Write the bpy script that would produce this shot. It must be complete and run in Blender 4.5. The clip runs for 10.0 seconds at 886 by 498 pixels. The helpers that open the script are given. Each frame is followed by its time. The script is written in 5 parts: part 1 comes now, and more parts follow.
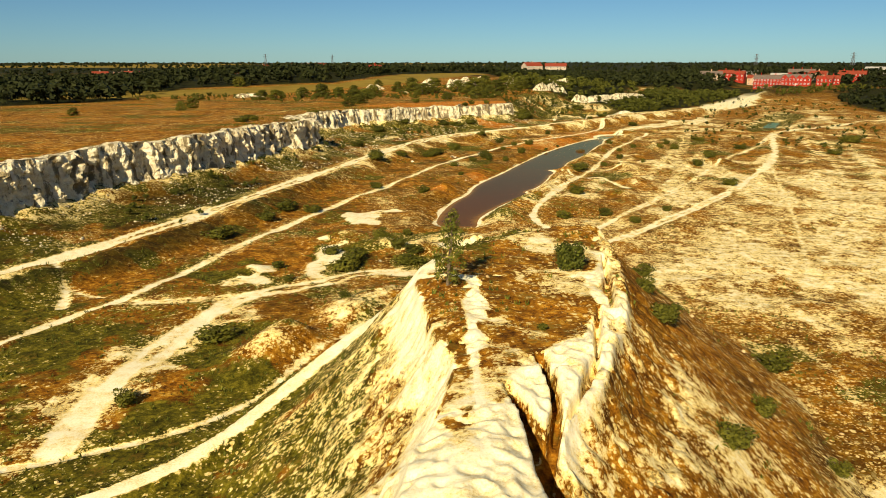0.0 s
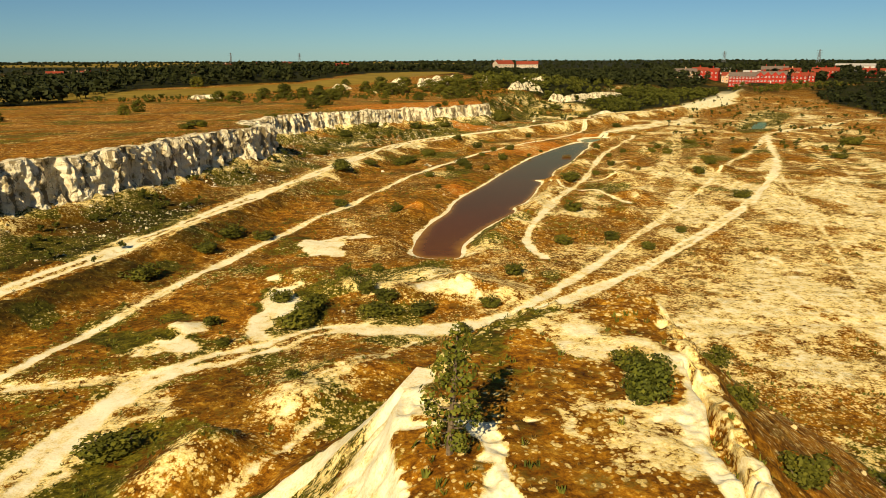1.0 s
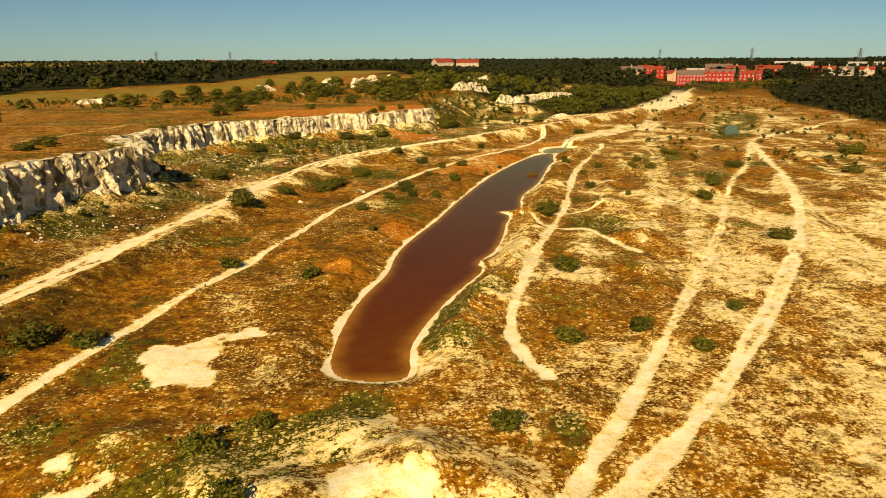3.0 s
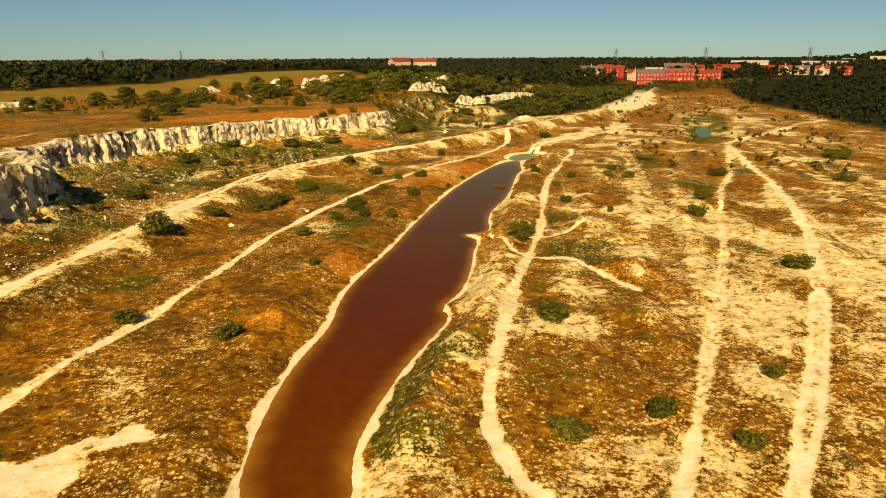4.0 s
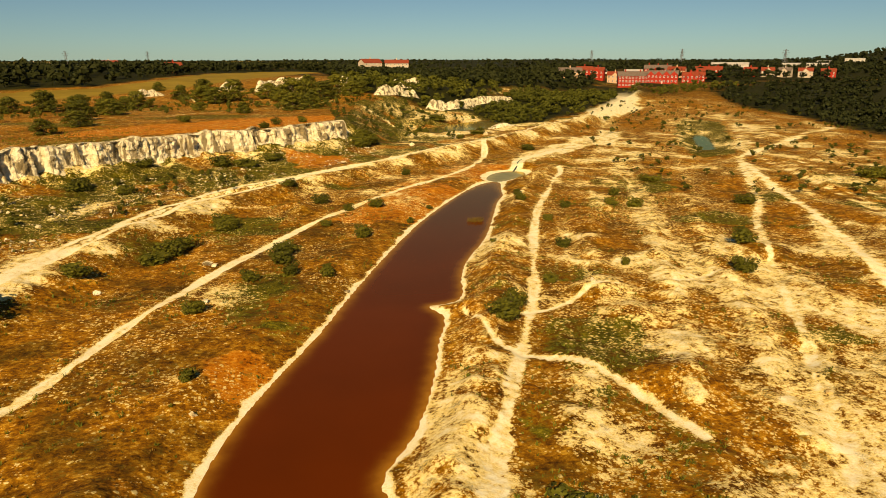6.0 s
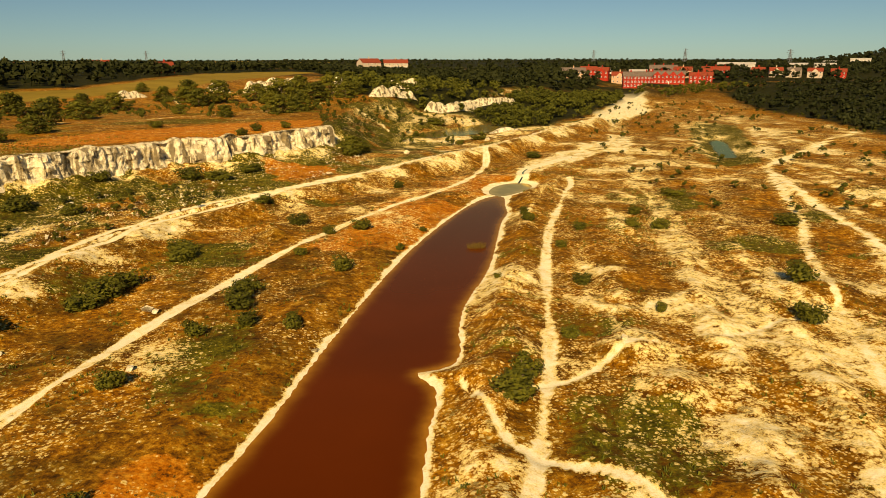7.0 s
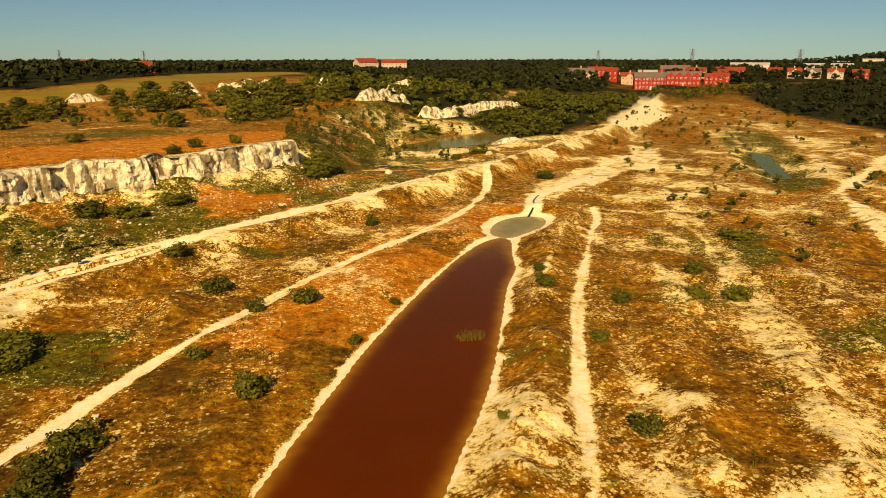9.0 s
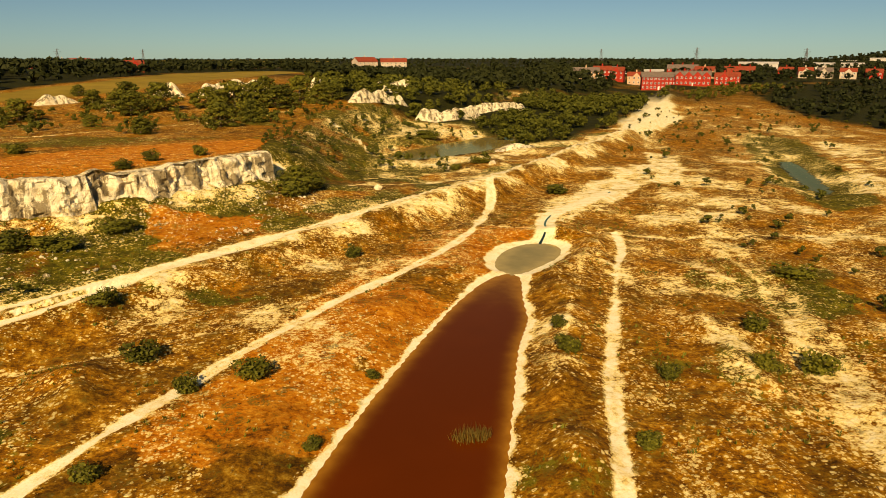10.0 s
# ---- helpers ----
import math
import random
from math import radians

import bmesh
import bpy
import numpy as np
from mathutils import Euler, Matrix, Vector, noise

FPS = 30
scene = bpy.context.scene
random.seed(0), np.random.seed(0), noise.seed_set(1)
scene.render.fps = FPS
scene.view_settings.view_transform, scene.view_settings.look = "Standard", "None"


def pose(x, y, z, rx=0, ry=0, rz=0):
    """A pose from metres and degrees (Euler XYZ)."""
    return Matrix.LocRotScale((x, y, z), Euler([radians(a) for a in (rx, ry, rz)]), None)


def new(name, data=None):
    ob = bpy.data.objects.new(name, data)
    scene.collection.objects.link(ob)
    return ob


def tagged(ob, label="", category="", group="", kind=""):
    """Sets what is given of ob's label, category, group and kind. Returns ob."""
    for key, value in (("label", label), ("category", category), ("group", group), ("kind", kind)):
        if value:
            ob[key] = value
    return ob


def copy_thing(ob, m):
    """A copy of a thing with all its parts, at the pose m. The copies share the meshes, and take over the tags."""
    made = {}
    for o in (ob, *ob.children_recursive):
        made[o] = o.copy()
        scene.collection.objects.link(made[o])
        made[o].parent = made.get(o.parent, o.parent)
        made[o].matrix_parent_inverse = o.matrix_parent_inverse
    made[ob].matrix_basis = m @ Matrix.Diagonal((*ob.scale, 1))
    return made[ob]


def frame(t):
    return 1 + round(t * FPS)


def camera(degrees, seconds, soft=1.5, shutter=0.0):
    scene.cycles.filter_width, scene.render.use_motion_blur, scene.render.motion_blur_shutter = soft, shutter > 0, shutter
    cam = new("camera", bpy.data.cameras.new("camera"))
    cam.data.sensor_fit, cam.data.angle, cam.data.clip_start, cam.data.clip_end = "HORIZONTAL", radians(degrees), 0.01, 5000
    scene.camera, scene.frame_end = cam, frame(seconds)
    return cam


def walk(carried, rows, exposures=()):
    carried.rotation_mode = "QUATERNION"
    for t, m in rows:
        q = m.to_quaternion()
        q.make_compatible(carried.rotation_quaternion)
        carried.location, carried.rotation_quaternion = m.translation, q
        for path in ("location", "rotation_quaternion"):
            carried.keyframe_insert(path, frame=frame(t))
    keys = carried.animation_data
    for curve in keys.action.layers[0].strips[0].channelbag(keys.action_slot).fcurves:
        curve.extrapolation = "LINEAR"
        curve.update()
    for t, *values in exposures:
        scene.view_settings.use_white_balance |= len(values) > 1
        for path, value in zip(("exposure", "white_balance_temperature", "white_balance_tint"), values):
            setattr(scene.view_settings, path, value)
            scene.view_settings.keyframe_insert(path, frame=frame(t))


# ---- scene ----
cam = camera(64.4, 10.0, soft=0.8)
WARMTH = [(0.0, 0.54, 6700, 9), (1.5, 0.43, 7400, 12), (2.5, 0.45, 8000, 14), (5.0, 0.41, 8700, 15), (10.0, 0.39, 8900, 17)]
METRES, EYE, TILT, LEAN, TURN = 172.6, 24.0, 0.0, 0.0, 0.0
ROWS = [
    (0.0, 0.0, 0.0, 0.0, 0.0, -15.07, -0.02),
    (0.5, -0.0022, 0.0553, -0.0004, -0.54, -15.12, 0.06),
    (1.0, -0.0046, 0.114, -0.0011, -2.45, -15.2, 0.16),
    (1.5, -0.0053, 0.1718, -0.0021, -3.77, -15.24, 0.24),
    (2.0, -0.0028, 0.2283, -0.0034, -4.42, -15.19, 0.24),
    (2.5, 0.002, 0.2828, -0.0042, -5.82, -15.24, 0.23),
    (4.0, 0.0243, 0.4363, -0.0065, -10.76, -15.37, 0.22),
    (4.5, 0.0338, 0.4829, -0.0073, -12.41, -15.33, 0.23),
    (5.0, 0.0451, 0.5263, -0.008, -12.87, -15.3, 0.19),
    (5.5, 0.0582, 0.5674, -0.0086, -12.81, -15.26, 0.14),
    (7.0, 0.0955, 0.7003, -0.0097, -12.68, -15.27, 0.08),
    (7.5, 0.1088, 0.7482, -0.0106, -12.64, -15.27, 0.06),
    (8.0, 0.1223, 0.7946, -0.0116, -12.58, -15.24, 0.05),
    (8.5, 0.1352, 0.8378, -0.0124, -12.52, -15.21, 0.05),
    (9.0, 0.1491, 0.8816, -0.0127, -12.49, -15.25, 0.02),
    (9.5, 0.1626, 0.9288, -0.0128, -12.43, -15.3, 0.03),
    (10.0, 0.1743, 0.9773, -0.0128, -12.37, -15.33, -0.01),
]
walk(cam, [(t, pose(0, 0, EYE, TILT, LEAN, TURN) @ pose(METRES * x, METRES * y, METRES * z, 90 + pitch, roll, yaw)) for t, x, y, z, yaw, pitch, roll in ROWS],
     exposures=WARMTH)

# ---- light ----
SUN_TO = Vector((-0.36, -0.93, 0.64)).normalized()
sun_data = bpy.data.lights.new("sun", "SUN")
sun_data.energy, sun_data.angle, sun_data.color = 4.6, radians(0.55), (1.0, 0.85, 0.58)
sun = new("sun", sun_data)
sun.matrix_world = SUN_TO.to_track_quat("Z", "Y").to_matrix().to_4x4()
sun.location = (0, 0, 200)

world = bpy.data.worlds.new("world")
scene.world = world
world.use_nodes = True
wn = world.node_tree
wn.nodes.clear()
sky = wn.nodes.new("ShaderNodeTexSky")
sky.sky_type, sky.sun_disc = "NISHITA", False
sky.sun_elevation = math.asin(SUN_TO.z)
sky.sun_rotation = math.atan2(SUN_TO.x, SUN_TO.y)
sky.altitude, sky.air_density, sky.dust_density, sky.ozone_density = 60, 0.75, 0.08, 2.0
bg = wn.nodes.new("ShaderNodeBackground")
bg.inputs["Strength"].default_value = 0.038
wo = wn.nodes.new("ShaderNodeOutputWorld")
tint = wn.nodes.new("ShaderNodeMix")
tint.data_type, tint.blend_type = "RGBA", "MULTIPLY"
tint.inputs[0].default_value = 1.0
tint.inputs[7].default_value = (0.62, 0.96, 1.18, 1)
wn.links.new(sky.outputs[0], tint.inputs[6])
wn.links.new(tint.outputs[2], bg.inputs[0])
wn.links.new(bg.outputs[0], wo.inputs[0])


# ---- materials ----
class Mat:
    """A small builder for node materials."""

    def __init__(self, name, rough=0.9, spec=0.2):
        self.m = bpy.data.materials.new(name)
        self.m.use_nodes = True
        self.t = self.m.node_tree
        self.b = self.t.nodes["Principled BSDF"]
        self.b.inputs["Roughness"].default_value = rough
        self.b.inputs["Specular IOR Level"].default_value = spec
        self.pos = None

    def node(self, kind, **inputs):
        n = self.t.nodes.new("ShaderNode" + kind)
        for key, value in inputs.items():
            self.put(n.inputs[key], value)
        return n

    def put(self, socket, value):
        if isinstance(value, bpy.types.NodeSocket):
            self.t.links.new(value, socket)
        elif isinstance(value, tuple) and socket.type == "RGBA":
            socket.default_value = (*value[:3], 1)
        else:
            socket.default_value = value

    def place(self, stretch=(1, 1, 1)):
        if self.pos is None:
            self.pos = self.node("NewGeometry").outputs["Position"]
        if stretch == (1, 1, 1):
            return self.pos
        n = self.node("VectorMath")
        n.operation = "MULTIPLY"
        self.put(n.inputs[0], self.pos)
        n.inputs[1].default_value = stretch
        return n.outputs[0]

    def noise(self, scale, detail=3.0, rough=0.55, stretch=(1, 1, 1)):
        n = self.node("TexNoise", Scale=scale, Detail=detail, Roughness=rough)
        self.put(n.inputs["Vector"], self.place(stretch))
        return n.outputs[0]

    def math(self, op, a, b=0.0, c=None, clamp=False):
        n = self.node("Math")
        n.operation, n.use_clamp = op, clamp
        self.put(n.inputs[0], a)
        self.put(n.inputs[1], b)
        if c is not None:
            self.put(n.inputs[2], c)
        return n.outputs[0]

    def step(self, value, low, high):
        n = self.node("MapRange")
        n.interpolation_type = "SMOOTHSTEP"
        self.put(n.inputs["Value"], value)
        n.inputs["From Min"].default_value, n.inputs["From Max"].default_value = low, high
        return n.outputs[0]

    def ramp(self, value, *stops):
        n = self.node("ValToRGB")
        el = n.color_ramp.elements
        while len(el) < len(stops):
            el.new(0.5)
        for e, (p, col) in zip(el, stops):
            e.position, e.color = p, (*col, 1)
        self.put(n.inputs[0], value)
        return n.outputs[0]

    def mix(self, fac, a, b):
        n = self.node("Mix")
        n.data_type = "RGBA"
        self.put(n.inputs[0], fac)
        self.put(n.inputs[6], a)
        self.put(n.inputs[7], b)
        return n.outputs[2]

    def along(self, way, stretch):
        """The place with its run along a plan direction drawn out."""
        flat = self.node("SeparateXYZ", Vector=self.place()).outputs
        x, y = flat[0], flat[1]
        a = self.math("ADD", self.math("MULTIPLY", x, way[0]), self.math("MULTIPLY", y, way[1]))
        b = self.math("SUBTRACT", self.math("MULTIPLY", x, way[1]), self.math("MULTIPLY", y, way[0]))
        return self.node("CombineXYZ", X=self.math("MULTIPLY", a, stretch), Y=b, Z=flat[2]).outputs[0]

    def clods(self, scale):
        """A random value for each lump of a broken surface, and how far a place is from the lump's middle."""
        n = self.node("TexVoronoi", Scale=scale)
        shaken = self.node("VectorMath")
        shaken.operation = "MULTIPLY_ADD"
        self.put(shaken.inputs[0], self.node("TexNoise", Scale=scale * 1.3, Detail=2.0, Vector=self.place()).outputs[1])
        shaken.inputs[1].default_value = (0.7 / scale,) * 3
        self.put(shaken.inputs[2], self.place())
        self.put(n.inputs["Vector"], shaken.outputs[0])
        return self.node("SeparateColor", Color=n.outputs["Color"]).outputs[0], n.outputs["Distance"]

    def spots(self, scale, size):
        """Round blots of uneven size, 1 in their middle."""
        n = self.node("TexVoronoi", Scale=scale)
        self.put(n.inputs["Vector"], self.place())
        grey = self.node("SeparateColor", Color=n.outputs["Color"]).outputs[0]
        return self.step(self.math("SUBTRACT", self.math("MULTIPLY", grey, size), n.outputs["Distance"]), -0.04, 0.08)

    def attr(self, name):
        n = self.node("Attribute")
        n.attribute_name = name
        return n.outputs["Fac"]

    def bump(self, height, strength=0.5, distance=0.1):
        n = self.node("Bump", Height=height, Strength=strength, Distance=distance)
        self.put(self.b.inputs["Normal"], n.outputs[0])

    def colour(self, c):
        self.put(self.b.inputs["Base Color"], c)
        return self


def ground_material():
    m = Mat("dry_ground", 0.95, 0.1)
    broad, wide, mid, fine, tiny = m.noise(0.09, 4), m.noise(0.28, 3, 0.6), m.noise(0.8, 4, 0.65), m.noise(2.4, 4, 0.65), m.noise(8.0, 3, 0.65)
    streak_n = m.node("TexNoise", Scale=0.9, Detail=4.0, Roughness=0.62)
    m.put(streak_n.inputs["Vector"], m.along((0.44, 0.9), 0.45))
    streak = streak_n.outputs[0]
    body = m.math("ADD", m.math("MULTIPLY", mid, 0.38), m.math("ADD", m.math("MULTIPLY", fine, 0.42), m.math("MULTIPLY", tiny, 0.2)))
    grass = m.ramp(body, (0.36, (0.05, 0.018, 0.0015)), (0.44, (0.155, 0.058, 0.004)), (0.52, (0.33, 0.14, 0.009)), (0.6, (0.58, 0.32, 0.04)))
    tone = m.ramp(m.math("ADD", m.math("MULTIPLY", broad, 0.5), m.math("MULTIPLY", wide, 0.5)), (0.4, (0.6, 0.6, 0.56)), (0.5, (0.95, 0.93, 0.9)), (0.6, (1.15, 1.08, 1.0)))
    n = m.node("Mix")
    n.data_type, n.blend_type = "RGBA", "MULTIPLY"
    n.inputs[0].default_value = 1.0
    m.put(n.inputs[6], grass), m.put(n.inputs[7], tone)
    grass = n.outputs[2]
    rusty = m.ramp(body, (0.36, (0.13, 0.034, 0.002)), (0.46, (0.43, 0.125, 0.007)), (0.6, (0.64, 0.28, 0.03)))
    lush = m.ramp(body, (0.38, (0.02, 0.018, 0.001)), (0.48, (0.074, 0.064, 0.004)), (0.6, (0.22, 0.175, 0.014)))
    white = m.ramp(m.math("ADD", m.math("MULTIPLY", mid, 0.5), m.math("MULTIPLY", tiny, 0.5)),
                   (0.36, (0.72, 0.55, 0.24)), (0.46, (0.88, 0.76, 0.44)), (0.56, (0.93, 0.86, 0.6)))
    straw = m.ramp(m.math("ADD", m.math("MULTIPLY", fine, 0.5), m.math("MULTIPLY", tiny, 0.5)),
                   (0.38, (0.55, 0.35, 0.07)), (0.47, (0.8, 0.59, 0.19)), (0.58, (0.9, 0.75, 0.34)))
    chalk = m.mix(m.step(m.math("ADD", m.attr("chalk"), m.math("MULTIPLY", m.math("SUBTRACT", mid, 0.5), 0.9)), 0.62, 1.0), straw, white)

    def centred(value, by):
        return m.math("MULTIPLY", m.math("SUBTRACT", value, 0.5), by)

    lump, lump_d = m.clods(2.3)
    grit, grit_d = m.clods(4.6)
    spread = m.math("ADD", m.math("ADD", centred(mid, 0.95), centred(fine, 0.55)), centred(streak, 0.35))
    bare = m.math("ADD", m.attr("chalk"), spread)
    # loose clods: more of them the barer the ground is
    clod = m.math("MULTIPLY", m.step(m.math("SUBTRACT", m.math("MULTIPLY", bare, 1.35), lump), 0.02, 0.1), m.step(lump_d, 0.46, 0.32))
    chip = m.math("MULTIPLY", m.step(m.math("SUBTRACT", m.math("MULTIPLY", bare, 1.35), grit), 0.02, 0.1), m.step(grit_d, 0.46, 0.3))
    rust_f = m.step(m.math("ADD", m.attr("rust"), m.math("MULTIPLY", spread, 0.7)), 0.4, 0.62)
    lush_f = m.step(m.math("ADD", m.attr("green"), m.math("MULTIPLY", spread, 0.75)), 0.42, 0.62)
    chalk_f = m.math("MAXIMUM", m.step(m.math("ADD", bare, centred(grit, 0.2)), 0.54, 0.7), m.math("MAXIMUM", m.math("MULTIPLY", clod, 0.85), m.math("MULTIPLY", chip, 0.7)))
    c = m.mix(rust_f, grass, rusty)
    c = m.mix(lush_f, c, lush)
    c = m.mix(chalk_f, c, chalk)
    # small dark tussocks that stand on the pale ground
    tussock = m.math("MULTIPLY", m.spots(0.55, 0.55), m.step(m.math("ADD", m.attr("chalk"), centred(fine, 0.5)), 0.82, 0.7))
    tussock = m.math("MULTIPLY", tussock, m.step(m.math("ADD", fine, centred(tiny, 0.6)), 0.46, 0.56))
    c = m.mix(m.math("MULTIPLY", tussock, 0.8), c, m.ramp(body, (0.4, (0.05, 0.032, 0.003)), (0.58, (0.17, 0.1, 0.012))))
    field = m.ramp(m.math("ADD", m.math("MULTIPLY", broad, 0.5), m.math("MULTIPLY", m.noise(0.02, 3), 0.5)),
                   (0.35, (0.17, 0.115, 0.015)), (0.6, (0.29, 0.2, 0.03)))
    # very dark olive: dark growth, woodland floor, and painted dimming of the west
    c = m.mix(m.attr("wild_dim"), c, m.ramp(mid, (0.4, (0.011, 0.012, 0.0015)), (0.65, (0.036, 0.036, 0.004))))
    c = m.mix(m.attr("field"), c, field)
    m.colour(c)
    rubble = m.math("SUBTRACT", m.math("ADD", m.math("MULTIPLY", mid, 0.35), m.math("MULTIPLY", fine, 0.5)), m.math("ADD", m.math("MULTIPLY", lump_d, 0.3), m.math("MULTIPLY", grit_d, 0.12)))
    m.bump(m.math("MULTIPLY", rubble, m.math("SUBTRACT", 1.0, m.math("MULTIPLY", m.step(m.attr("chalk"), 0.5, 0.9), 0.7))), 0.5, 0.3)
    return m.m


def chalk_material(name, streak, warm=1.0):
    """Weathered chalk: pale lumps, dark vertical streaks from noise, buff bedding."""
    m = Mat(name, 0.92, 0.15)
    lump, fine, tall, bed = m.noise(0.9, 5, 0.65), m.noise(5.0, 4, 0.7), m.noise(0.75, 4, 0.6, (1, 1, streak)), m.noise(0.6, 3, 0.5, (0.15, 0.15, 2.2))
    c = m.ramp(m.math("ADD", m.math("MULTIPLY", lump, 0.6), m.math("MULTIPLY", fine, 0.4)),
               (0.36, (0.52, 0.39 * warm, 0.18 * warm)), (0.47, (0.8, 0.69 * warm, 0.44 * warm)), (0.58, (0.9, 0.83 * warm, 0.6 * warm)))
    dark_streak = m.step(m.math("ADD", tall, m.math("MULTIPLY", fine, 0.3)), 0.64, 0.74)
    c = m.mix(m.math("MULTIPLY", dark_streak, 0.85), c, (0.15, 0.105, 0.04))
    c = m.mix(m.math("MULTIPLY", m.step(bed, 0.58, 0.7), 0.3), c, (0.55, 0.42, 0.2))
    m.colour(c)
    m.bump(m.math("ADD", lump, m.math("MULTIPLY", fine, 0.5)), 0.9, 0.5)
    return m.m


def water_material(name, deep, edge, rough, dense=1.32):
    """Silty water: a dull body colour under a thin mirror that grows towards grazing angles."""
    m = Mat(name, 1.0, 0.0)
    shallow = m.math("ADD", m.attr("shore"), m.math("MULTIPLY", m.math("SUBTRACT", m.noise(0.5, 3), 0.5), 0.5))
    silt = m.math("POWER", m.math("SUBTRACT", 1.0, shallow, clamp=True), 3.0)
    m.colour(m.mix(silt, m.ramp(m.noise(0.06, 3), (0.4, deep), (0.65, tuple(1.2 * v for v in deep))), edge))
    m.bump(m.noise(1.4, 3, 0.5), 0.04, 0.05)
    mirror = m.node("BsdfGlossy", Color=(1.0, 0.84, 0.34), Roughness=rough)
    both = m.node("MixShader", Fac=m.node("Fresnel", IOR=dense).outputs[0])
    m.put(both.inputs[1], m.b.outputs[0])
    m.put(both.inputs[2], mirror.outputs[0])
    m.put(m.t.nodes["Material Output"].inputs["Surface"], both.outputs[0])
    return m.m


def leaf_material(name, dark, mid, light):
    m = Mat(name, 0.75, 0.2)
    info = m.node("ObjectInfo").outputs["Random"]
    island = m.node("NewGeometry").outputs["Random Per Island"]
    v = m.math("ADD", m.math("MULTIPLY", island, 0.35), m.math("MULTIPLY", m.noise(0.35, 3), 0.65))
    v = m.math("ADD", v, m.math("MULTIPLY", m.math("SUBTRACT", info, 0.5), 0.25))
    m.colour(m.ramp(v, (0.2, dark), (0.5, mid), (0.85, light)))
    m.b.inputs["Transmission Weight"].default_value = 0.0
    return m.m


def plain_material(name, a, b, scale, rough=0.8, spec=0.2, detail=3):
    m = Mat(name, rough, spec)
    m.colour(m.ramp(m.noise(scale, detail), (0.35, a), (0.65, b)))
    m.bump(m.noise(scale * 3, 3), 0.3, 0.05)
    return m.m


GROUND = ground_material()
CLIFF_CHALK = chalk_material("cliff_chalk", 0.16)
BUFF_CHALK = plain_material("buff_chalk_stone", (0.4, 0.26, 0.09), (0.66, 0.5, 0.24), 1.2)
ROCK_CHALK = chalk_material("loose_chalk", 0.8)
POND_WATER = water_material("silty_red_water", (0.1, 0.0165, 0.0009), (0.36, 0.15, 0.018), 0.1)
GREY_WATER = water_material("shallow_grey_water", (0.2, 0.165, 0.075), (0.42, 0.32, 0.13), 0.08)
MARSH_WATER = water_material("dull_green_water", (0.03, 0.035, 0.014), (0.12, 0.09, 0.025), 0.12)
UPPER_WATER = water_material("olive_grey_water", (0.13, 0.105, 0.035), (0.3, 0.22, 0.07), 0.1)
LEAF = leaf_material("scrub_leaf", (0.035, 0.038, 0.003), (0.085, 0.085, 0.007), (0.16, 0.145, 0.013))
LEAF_BRIGHT = leaf_material("birch_leaf", (0.03, 0.038, 0.003), (0.09, 0.1, 0.009), (0.2, 0.19, 0.02))
LEAF_WOOD = leaf_material("wood_leaf", (0.011, 0.015, 0.0025), (0.018, 0.023, 0.0035), (0.03, 0.034, 0.005))
LEAF_SCRUB = leaf_material("dull_scrub_leaf", (0.04, 0.046, 0.004), (0.07, 0.074, 0.007), (0.125, 0.12, 0.012))
STRAW = leaf_material("dry_straw", (0.07, 0.035, 0.005), (0.2, 0.11, 0.018), (0.42, 0.27, 0.06))
REED = leaf_material("pond_reed", (0.05, 0.035, 0.006), (0.11, 0.07, 0.012), (0.17, 0.11, 0.02))
BARK = plain_material("bark", (0.09, 0.06, 0.035), (0.2, 0.15, 0.09), 6)
BRICK = plain_material("red_brick", (0.3, 0.018, 0.01), (0.42, 0.04, 0.02), 1.5)
BRICK_BUFF = plain_material("buff_brick", (0.5, 0.3, 0.17), (0.62, 0.4, 0.25), 1.5)
RENDER_WHITE = plain_material("pale_render", (0.44, 0.35, 0.25), (0.56, 0.47, 0.36), 1.0)
ROOF_RED = plain_material("red_roof_tile", (0.2, 0.035, 0.016), (0.3, 0.06, 0.028), 1.2)
ROOF_GREY = plain_material("grey_roof_slate", (0.12, 0.09, 0.07), (0.2, 0.15, 0.12), 1.2)
SHED_WHITE = plain_material("white_sheet_metal", (0.46, 0.42, 0.36), (0.6, 0.56, 0.5), 0.4, 0.5)
FRAME_WHITE = plain_material("white_window_frame", (0.7, 0.68, 0.62), (0.8, 0.78, 0.74), 2.0, 0.5)
STEEL = plain_material("galvanised_steel", (0.1, 0.11, 0.12), (0.18, 0.19, 0.2), 1.0, 0.5)
GLASS = Mat("window_glass", 0.08, 0.6).colour((0.03, 0.035, 0.04)).m


# ---- terrain: plan lines in metres ----
WATER_Z = -2.2
POND = [(-1.2, 111.8), (-0.7, 119.3), (1.2, 128.5), (3.0, 133.7), (5.4, 139.5), (6.6, 147.5), (10.0, 156.8), (14.7, 167.0), (18.1, 176.4), (25.2, 194.0), (33.6, 212.5),
        (44.4, 231.5), (49.6, 239.0), (52.4, 241.6), (54.2, 241.9), (54.6, 240.2), (53.7, 237.4), (52.1, 231.8),
        (51.1, 227.2), (48.4, 222.4), (44.6, 212.0), (39.0, 197.0), (33.8, 187.9), (31.1, 180.4), (30.3, 175.4), (28.9, 172.6), (26.0, 172.2), (25.6, 171.8), (25.7, 171.0), (26.6, 169.4), (26.2, 166.5), (24.9, 163.5), (23.0, 156.2), (19.9, 147.3),
        (16.4, 142.4), (17.0, 139.6), (14.3, 134.8), (11.4, 129.8), (9.8, 126.4), (7.4, 121.1), (5.7, 116.0), (5.6, 110.4), (2.5, 110.2)]
